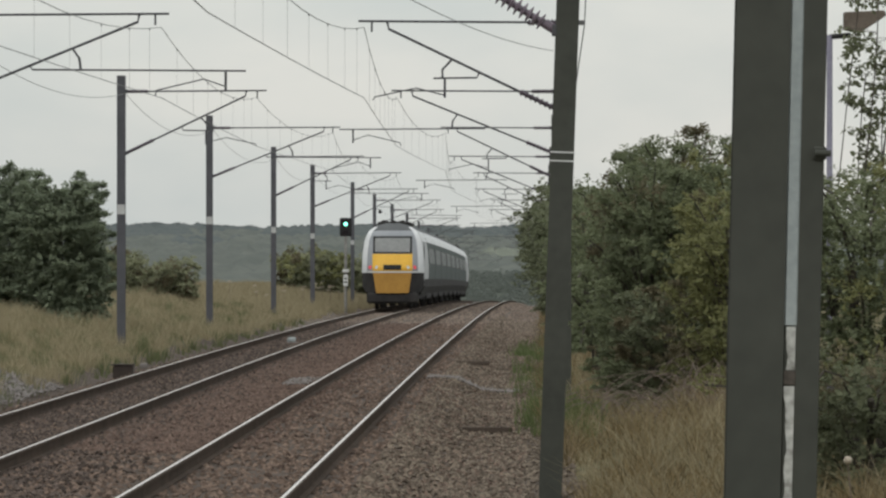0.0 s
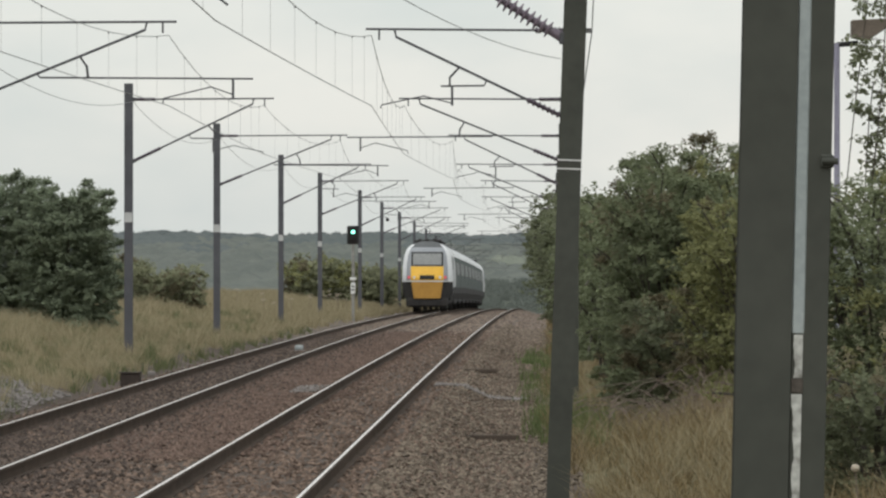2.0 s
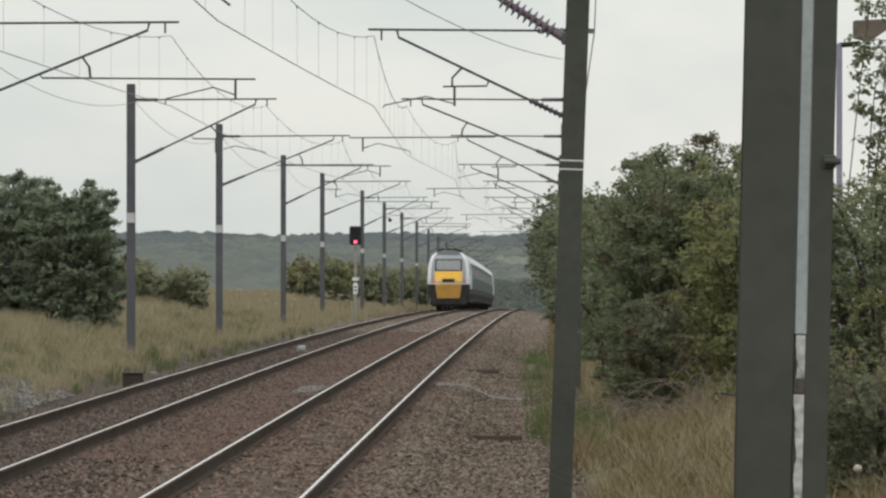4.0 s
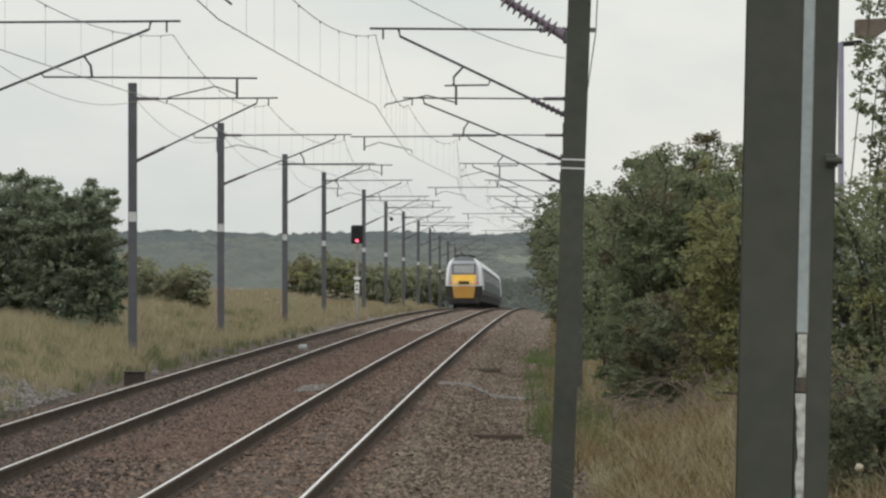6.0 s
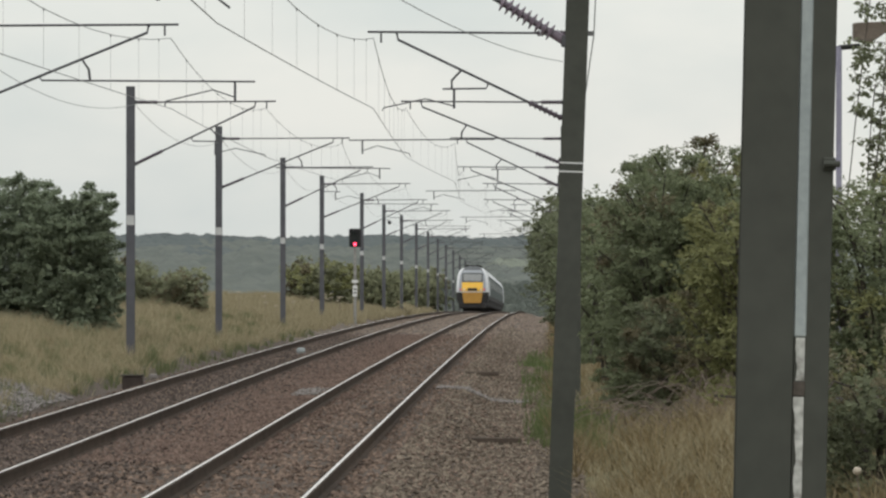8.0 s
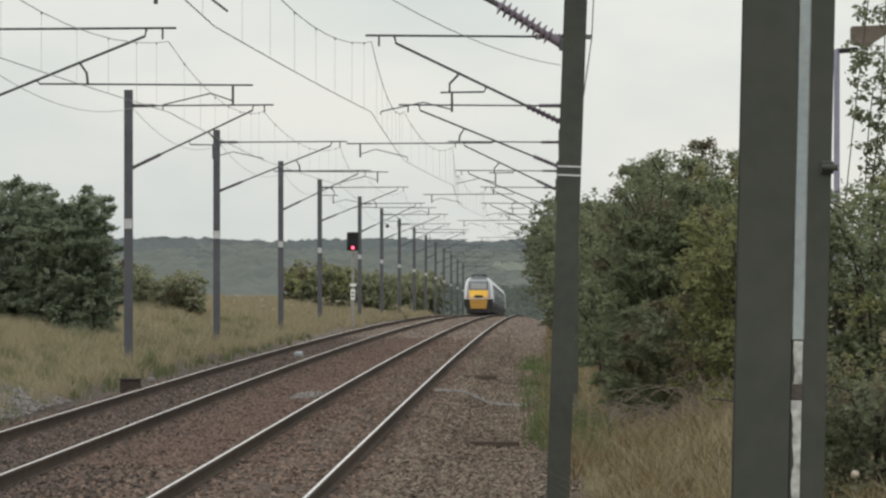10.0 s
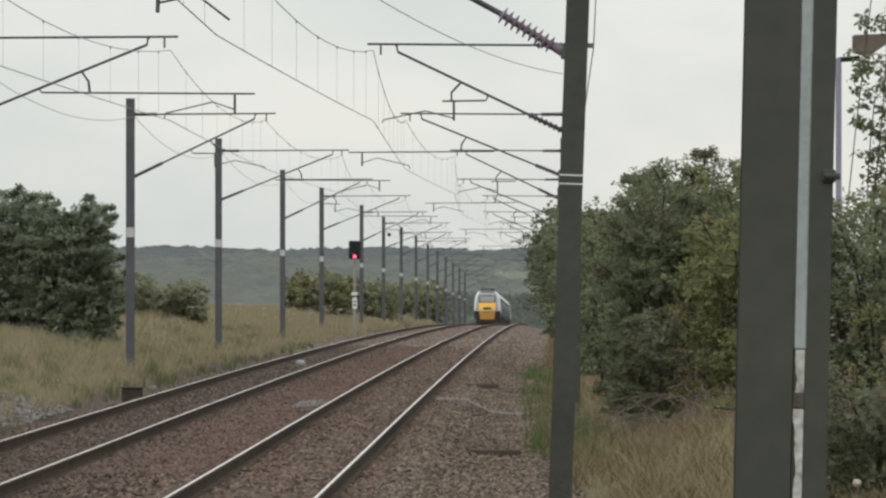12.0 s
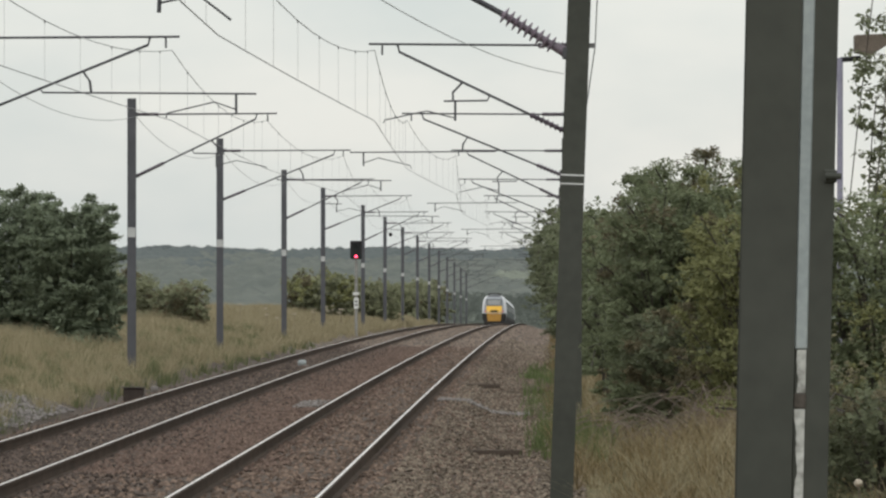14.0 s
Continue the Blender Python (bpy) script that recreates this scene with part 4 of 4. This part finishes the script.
def half_width(z):
    right = SECTION[9:]
    zs = [p[1] for p in right][::-1]
    xs = [p[0] for p in right][::-1]
    return float(np.interp(z, zs, xs))


def skirts(root, y0, y1):
    """The dark lower panels along both sides of a vehicle."""
    for s in (-1, 1):
        verts = [(s * x, y, z) for y in (y0, y1) for x, z in ((1.16, 0.55), (1.24, 0.75), (1.365, 1.0), (1.38, 1.34))]
        mesh_object("skirt", verts, [(i, i + 1, i + 5, i + 4) for i in range(3)], M_UNDER, root, "dark lower side panel")


def power_car(name):
    root = thing(name)
    # cab shell between the front and the body
    verts, faces, slots = [], [], []
    zs = [0.75, 1.0, 1.3, 1.62, 1.8, 2.1, 2.5, 2.75, 3.05, 3.3, 3.5, 3.66, 3.76, 3.84, 3.86]
    cols = 17
    for z in zs:
        w = half_width(z)
        row = [(-w, 3.2, z)]
        for i in range(cols):
            x = w * math.sin(-math.pi / 2 + math.pi * i / (cols - 1))
            row.append((x, min(nose_y(x, z) if z < 3.4 else nose_y(x, 3.4) + (z - 3.4) * 2.2, 3.1), z))
        row.append((w, 3.2, z))
        verts += row
    n = cols + 2
    for j in range(len(zs) - 1):
        for i in range(n - 1):
            a = j * n + i
            faces.append((a, a + 1, a + n + 1, a + n))
            x = abs(verts[a][0] + verts[a + 1][0]) / 2
            edge = x > half_width(zs[j]) - 0.19
            slots.append(2 if zs[j] < 1.6 else (1 if edge and zs[j] < 3.6 else (3 if zs[j] > 3.45 else 0)))
    mesh_object("cab", verts, faces, [M_SILVER, M_WHITE, M_UNDER, M_ROOF], root, "silver-grey cab with white edges", slots=slots, smooth=True)
    for nm, box, m, lab, off in (("screen_frame", (-0.87, 0.87, 2.48, 3.25), M_BLACK, "black windscreen surround", 0.012), ("windscreen", (-0.78, 0.78, 2.55, 3.17), M_SCREEN, "grey windscreen", 0.022),
                            ("yellow_nose", (-0.89, 0.89, 1.7, 2.46), M_YELLOW, "bright yellow nose panel", 0.014), ("lower_panel", (-0.86, 0.86, 0.72, 1.62), M_AMBER, "yellow lower panel, darkened in colour for shading", 0.014),
                            ("light_recess", (-0.4, 0.4, 1.75, 1.98), M_BLACK, "black central light recess", 0.024), ("bumper_line", (-1.1, 1.1, 1.625, 1.69), M_WHITE, "white line", 0.018)):
        v, f = nose_patch(*box, off=off, taper=0.16 if nm == "lower_panel" else 0.0)
        mesh_object(nm, v, f, m, root, lab, smooth=True)
    for s in (-1, 1):
        bm = bmesh.new()
        add_tube(bm, (s * 0.98, nose_y(0.98, 1.86) - 0.03, 1.86), (s * 0.98, nose_y(0.98, 1.86) + 0.05, 1.86), 0.085, sides=12)
        part("tail_lamp", bm, M_TAIL, root, "red tail lamp")
        bm = bmesh.new()
        add_tube(bm, (s * 0.7, nose_y(0.7, 1.86) - 0.03, 1.86), (s * 0.7, nose_y(0.7, 1.86) + 0.05, 1.86), 0.08, sides=12)
        part("headlamp", bm, M_PLATE, root, "pale headlamp")
    for s in (-1, 1):
        bm = bmesh.new()
        add_box(bm, (s * 1.352, 3.9, 2.05), (0.03, 0.75, 1.9), 0.01)
        door = part("cab_door", bm, M_SILVER, root)
        bm = bmesh.new()
        add_box(bm, (s * 1.372, 3.9, 2.55), (0.02, 0.5, 0.55), 0.005)
        part("door_window", bm, M_GLASS, door)
    v, f = shell(3.15, 17.7, 3, 15)
    v2, f2 = shell(3.15, 17.7, 0, 3)
    v3, f3 = shell(3.15, 17.7, 15, 18)
    bodyv = v + v2 + v3
    bodyf = f + [tuple(i + len(v) for i in q) for q in f2] + [tuple(i + len(v) + len(v2) for i in q) for q in f3]
    bodyf.append(tuple(range(13, 26)))
    mesh_object("body", bodyv, bodyf, M_PALE, root, "pale silver body side")
    skirts(root, 3.1, 17.7)
    v, f = shell(3.0, 17.7, 4, 6, 0.014)
    v2, f2 = shell(3.0, 17.7, 12, 14, 0.014)
    mesh_object("cantrail", v + v2, f + [tuple(i + len(v) for i in q) for q in f2], M_WHITE, root, "white band under the roof")
    v, f = shell(3.16, 17.7, 6, 12, 0.008)
    mesh_object("roof", v, f, M_ROOF, root, "dull grey roof")
    bm = bmesh.new()
    add_box(bm, (0, 2.5, 3.83), (1.0, 0.7, 0.18), 0.05)
    for x in (-0.42, 0, 0.42):
        add_box(bm, (x, 2.05, 3.86), (0.24, 0.4, 0.22), 0.05)
    part("horn_box", bm, M_UNDER, root, "dark horn grilles over the cab")
    bm = bmesh.new()
    for y, l in ((3.9, 1.2), (6.5, 2.2), (10.5, 3.0), (14.5, 2.2)):
        for x in (-0.55, 0, 0.55):
            add_box(bm, (x, y, 3.84), (0.36, l, 0.14), 0.04)
    part("roof_vent", bm, M_UNDER, root, "dark roof vents and horns")
    bm = bmesh.new()
    add_box(bm, (0, 9.2, 0.72), (2.3, 16.0, 0.5), 0.05)
    add_box(bm, (0, 0.75, 0.5), (2.3, 1.1, 0.5), 0.1)
    part("underframe", bm, M_UNDER, root)
    for y in (3.6, 13.9):
        bogie(root, y)
    return root


def coach(name):
    root = thing(name)
    v, f = shell(0.25, 22.75, 0, 18)
    f.append(tuple(range(18, -1, -1)))
    f.append(tuple(range(19, 38)))
    mesh_object("body", v, f, M_COACH, root)
    skirts(root, 0.25, 22.75)
    v, f = shell(0.25, 22.75, 6, 12, 0.012)
    mesh_object("roof", v, f, M_ROOF, root, "dull grey roof")
    v, f = shell(0.25, 22.75, 12, 14, 0.02)
    v2, f2 = shell(0.25, 22.75, 4, 6, 0.02)
    mesh_object("cantrail", v + v2, f + [tuple(i + len(v) for i in q) for q in f2], M_WHITE, root, "white band under the roof")
    pane = None
    for s in (-1, 1):
        for k in range(8):
            y = 3.6 + k * 2.26
            if pane is None:
                bm = bmesh.new()
                add_box(bm, (0, 0, 0), (0.03, 2.08, 0.72), 0.01)
                o = part("window", bm, M_GLASS, root)
                pane = o.data
            else:
                o = new("window", pane)
                o.parent = root
            o.matrix_basis = pose(s * 1.338, y, 2.42, 0, -s * 5, 0)
    bm = bmesh.new()
    add_box(bm, (0, 11.5, 0.68), (2.4, 13, 0.55), 0.06)
    add_box(bm, (0, 11.5, 0.9), (2.0, 22.8, 0.3), 0.03)
    part("underframe", bm, M_UNDER, root)
    for y in (3.5, 19.5):
        bogie(root, y)
    bm = bmesh.new()
    for y in (0.05, 22.95):
        add_box(bm, (0, y, 2.1), (1.0, 0.4, 2.2), 0.08)
    part("gangway", bm, M_BLACK, root)
    return root


TAIL = power_car("power_car")
tagged(TAIL, "high-speed diesel power car with a yellow nose and silver cab", "locomotive", "train vehicles")
COACHES = [coach("passenger_coach")]
tagged(COACHES[0], "grey-green passenger coach with dark windows and pale roof band", "coach", "train vehicles")
for k in range(7):
    COACHES.append(copy_thing(COACHES[0], pose(0, 0, 0)))
LEADER = copy_thing(TAIL, pose(0, 0, 0))


# ---- lineside details ----
def lineside_box():
    root = thing("cable_box", pose(-6.09, 154, ground_z(-5.03, 154)))
    bm = bmesh.new()
    add_box(bm, (0, 0, 0.13), (0.4, 0.4, 0.26), 0.02)
    part("case", bm, M_BOX, root)
    bm = bmesh.new()
    add_box(bm, (0, 0, 0.275), (0.44, 0.44, 0.03), 0.008)
    part("lid", bm, M_BOX, root)
    tagged(root, "small dark metal cable box beside the rail", "box")
    bm = bmesh.new()
    add_box(bm, (0, 0, 0.06), (0.12, 0.2, 0.1), 0.02)
    s = part("stone_block", bm, M_PALE_STONE)
    s.matrix_basis = pose(-5.76, 156, ground_z(-4.7, 156) + 0.1, 0, 0, 15)
    tagged(s, "small pale block by the cable box", "block")


lineside_box()


def magnet_box():
    o = on_line(FAR - NEAR - 0.04, 211)
    root = thing("track_magnet", pose(o.x, o.y, o.z - 0.17))
    bm = bmesh.new()
    add_box(bm, (0, 0, 0.1), (0.22, 0.5, 0.13), 0.03)
    part("case", bm, M_GALV, root)
    bm = bmesh.new()
    add_box(bm, (0, 0, 0.0), (0.34, 0.7, 0.05), 0.01)
    part("base_plate", bm, M_PALE_STONE, root)
    tagged(root, "white track magnet box between the rails", "box")


magnet_box()


def boards():
    for v, y, w in ((2.2, 116, 0.95), (1.55, 172, 0.85)):
        p = at(v, y)
        bm = bmesh.new()
        add_box(bm, (0, 0, 0.045), (w, 0.24, 0.09), 0.012)
        for k in (-0.35, 0.35):
            add_tube(bm, (k * w, 0, 0.085), (k * w, 0, 0.1), 0.02)
        b = part("timber_board", bm, M_TIMBER)
        b.matrix_basis = pose(p.x, y, p.z, 0, 0, 3)
        tagged(b, "weathered timber board lying across the gravel path", "board", "path boards")


boards()


def flood_lamp():
    root = thing("flood_lamp", pose(4.475, 90.0, 0.2))
    bm = bmesh.new()
    add_tube(bm, (0, 0, -0.3), (0, 0, 4.5), 0.035, sides=10)
    part("pole", bm, M_POLE, root, "grey-violet painted pole")
    bm = bmesh.new()
    add_tube(bm, (0, 0, 4.48), (0.24, 0, 4.5), 0.03, sides=8)
    part("arm", bm, M_BLACK, root)
    bm = bmesh.new()
    low = [bm.verts.new(p) for p in ((0.16, -0.14, 4.56), (0.34, -0.14, 4.52), (0.64, -0.16, 4.72), (0.62, -0.16, 4.78), (0.16, -0.14, 4.76))]
    high = [bm.verts.new((v.co.x, 0.14, v.co.z)) for v in low]
    for i in range(5):
        bm.faces.new((low[i], low[(i + 1) % 5], high[(i + 1) % 5], high[i]))
    bm.faces.new(low)
    bm.faces.new(high[::-1])
    bmesh.ops.bevel(bm, geom=bm.edges[:], offset=0.012, segments=1, affect="EDGES")
    part("lamp_head", bm, M_HOUSING, root, "weathered brown lamp housing")
    tagged(root, "small floodlight on a slim pole behind the hedge", "lamp")


flood_lamp()


def sprays():
    """Leafy sprays that hang into the sky above the nearer hedge."""
    g = np.random.default_rng(21)
    root = thing("shrub", Matrix.Translation((4.35, 86.0, 0.2)))
    clumps = []
    for k in range(7):
        bm = bmesh.new()
        foot = Vector((g.uniform(0.2, 0.9), g.uniform(-0.5, 0.5), 0))
        tall, way = g.uniform(3.2, 5.3), g.choice([-1, 1])
        pts = [foot + Vector((way * 0.25 * math.sin(2.6 * f + k), 0.1 * f, tall * f)) for f in (0, 0.2, 0.4, 0.55, 0.7, 0.8, 0.9, 1.0)]
        add_run(bm, pts, 0.007, 5)
        part("stem", bm, M_BARK, root, "thin woody stem")
        for p in pts[3:]:
            for t in range(3):
                bm = bmesh.new()
                out = Vector((g.normal() * 0.22, g.normal() * 0.2, g.uniform(-0.18, 0.2)))
                add_run(bm, [p, p + out * 0.5 + Vector((0, 0, 0.03)), p + out], 0.003, 4)
                part("twig", bm, M_BARK, root)
                for f in (0.45, 0.75, 1.0):
                    q = p + out * f
                    clumps.append((q.x, q.y, q.z, 0.055))
    crown_mesh("foliage", clumps, 7, 0.075, 1.3, M_LEAF_HEDGE, root, seed=31)
    tagged(root, "slender shrub with leafy sprays against the sky", "shrub")


sprays()


def dead_stems():
    g = np.random.default_rng(8)
    for v, y, many, tall in ((4.5, 104, 16, 0.55), (5.0, 102, 20, 0.7), (4.15, 106, 14, 0.5), (5.35, 103, 22, 0.8), (4.75, 100, 14, 0.5)):
        p = at(v, y)
        bm = bmesh.new()
        for k in range(many):
            a = Vector((g.normal() * 0.22, g.normal() * 0.3, 0))
            h, out = tall * g.uniform(0.4, 1.0), Vector((g.normal() * 0.6, g.normal() * 0.4, 0))
            add_run(bm, [a, a + out * 0.2 + Vector((0, 0, h * 0.65)), a + out * 0.55 + Vector((0, 0, h)), a + out * 0.85 + Vector((0, 0, h * 0.9)), a + out * 1.1 + Vector((0, 0, h * 0.6))], 0.0048, 4)
        o = part("dead_bramble", bm, M_DEAD)
        o.matrix_basis = pose(p.x, y, p.z - 0.03)
        tagged(o, "tangle of pale dead bramble stems under the hedge", "bramble", "dead brambles", "stuff")


dead_stems()


def seed_head():
    x, y = 2.81, 54.0
    foot = ground_z(x - NEAR - LEAN * y, y)
    root = thing("seed_head", pose(x, y, foot))
    bm = bmesh.new()
    add_run(bm, [(0.05, 0, 0), (0.03, 0, (0.82 - foot) * 0.5), (0, 0, 0.8 - foot)], 0.004, 5)
    part("stalk", bm, M_DEAD, root)
    bm = bmesh.new()
    bmesh.ops.create_icosphere(bm, subdivisions=2, radius=0.03, matrix=Matrix.Translation((0, 0, 0.82 - foot)))
    for v in bm.verts:
        v.co += 0.006 * noise.noise_vector(v.co * 60)
    part("head", bm, M_STRAW_PALE, root, "pale downy head")
    tagged(root, "pale round seed head on a thin stalk", "plant")


seed_head()


def round_lamp():
    o = on_line(FAR - NEAR - 3.2, 465)
    root = thing("bracket_lamp", pose(o.x, o.y, o.z + 5.35))
    bm = bmesh.new()
    add_run(bm, [(0.09, -0.1, 0.12), (0.2, -0.1, 0.14), (0.33, -0.1, 0.06)], 0.02)
    part("arm", bm, M_TUBE, root)
    bm = bmesh.new()
    bmesh.ops.create_uvsphere(bm, u_segments=12, v_segments=8, radius=0.11, matrix=Matrix.Translation((0.33, -0.1, -0.03)))
    part("globe", bm, M_BLACK, root)
    tagged(root, "small dark round fitting on a short bracket at a mast", "lamp")


round_lamp()


# ---- what moves ----
def tail_y(t):
    return 351 + 39.4 * t


def on_rails(y, length):
    """The pose of a vehicle whose hind end is at y on the farther track."""
    x = FAR + LEAN * y
    slope = (prof(y + length) - prof(y)) / length
    return pose(x, y, prof(y), math.degrees(math.atan(slope)), 0, -math.degrees(math.atan(LEAN)))


def motions():
    times = [k * 0.5 for k in range(29)]
    gap = 18.0
    walk(TAIL, [(t, on_rails(tail_y(t), 17.7)) for t in times])
    for k, c in enumerate(COACHES):
        walk(c, [(t, on_rails(tail_y(t) + gap + 23.0 * k, 22.5)) for t in times])
    end = gap + 23.0 * len(COACHES) + 17.9
    half_turn = pose(0, 0, 0, 0, 0, 180)
    walk(LEADER, [(t, on_rails(tail_y(t) + end, -17.7) @ half_turn) for t in times])
    # the added disc slides from the red lens to the green one
    walk(ADDED_DISC, [(0, pose(0, 0, 3.76)), (2.5, pose(0, 0, 3.76)), (2.6, pose(0, 0, 4.2)), (14.0, pose(0, 0, 4.2))])


motions()
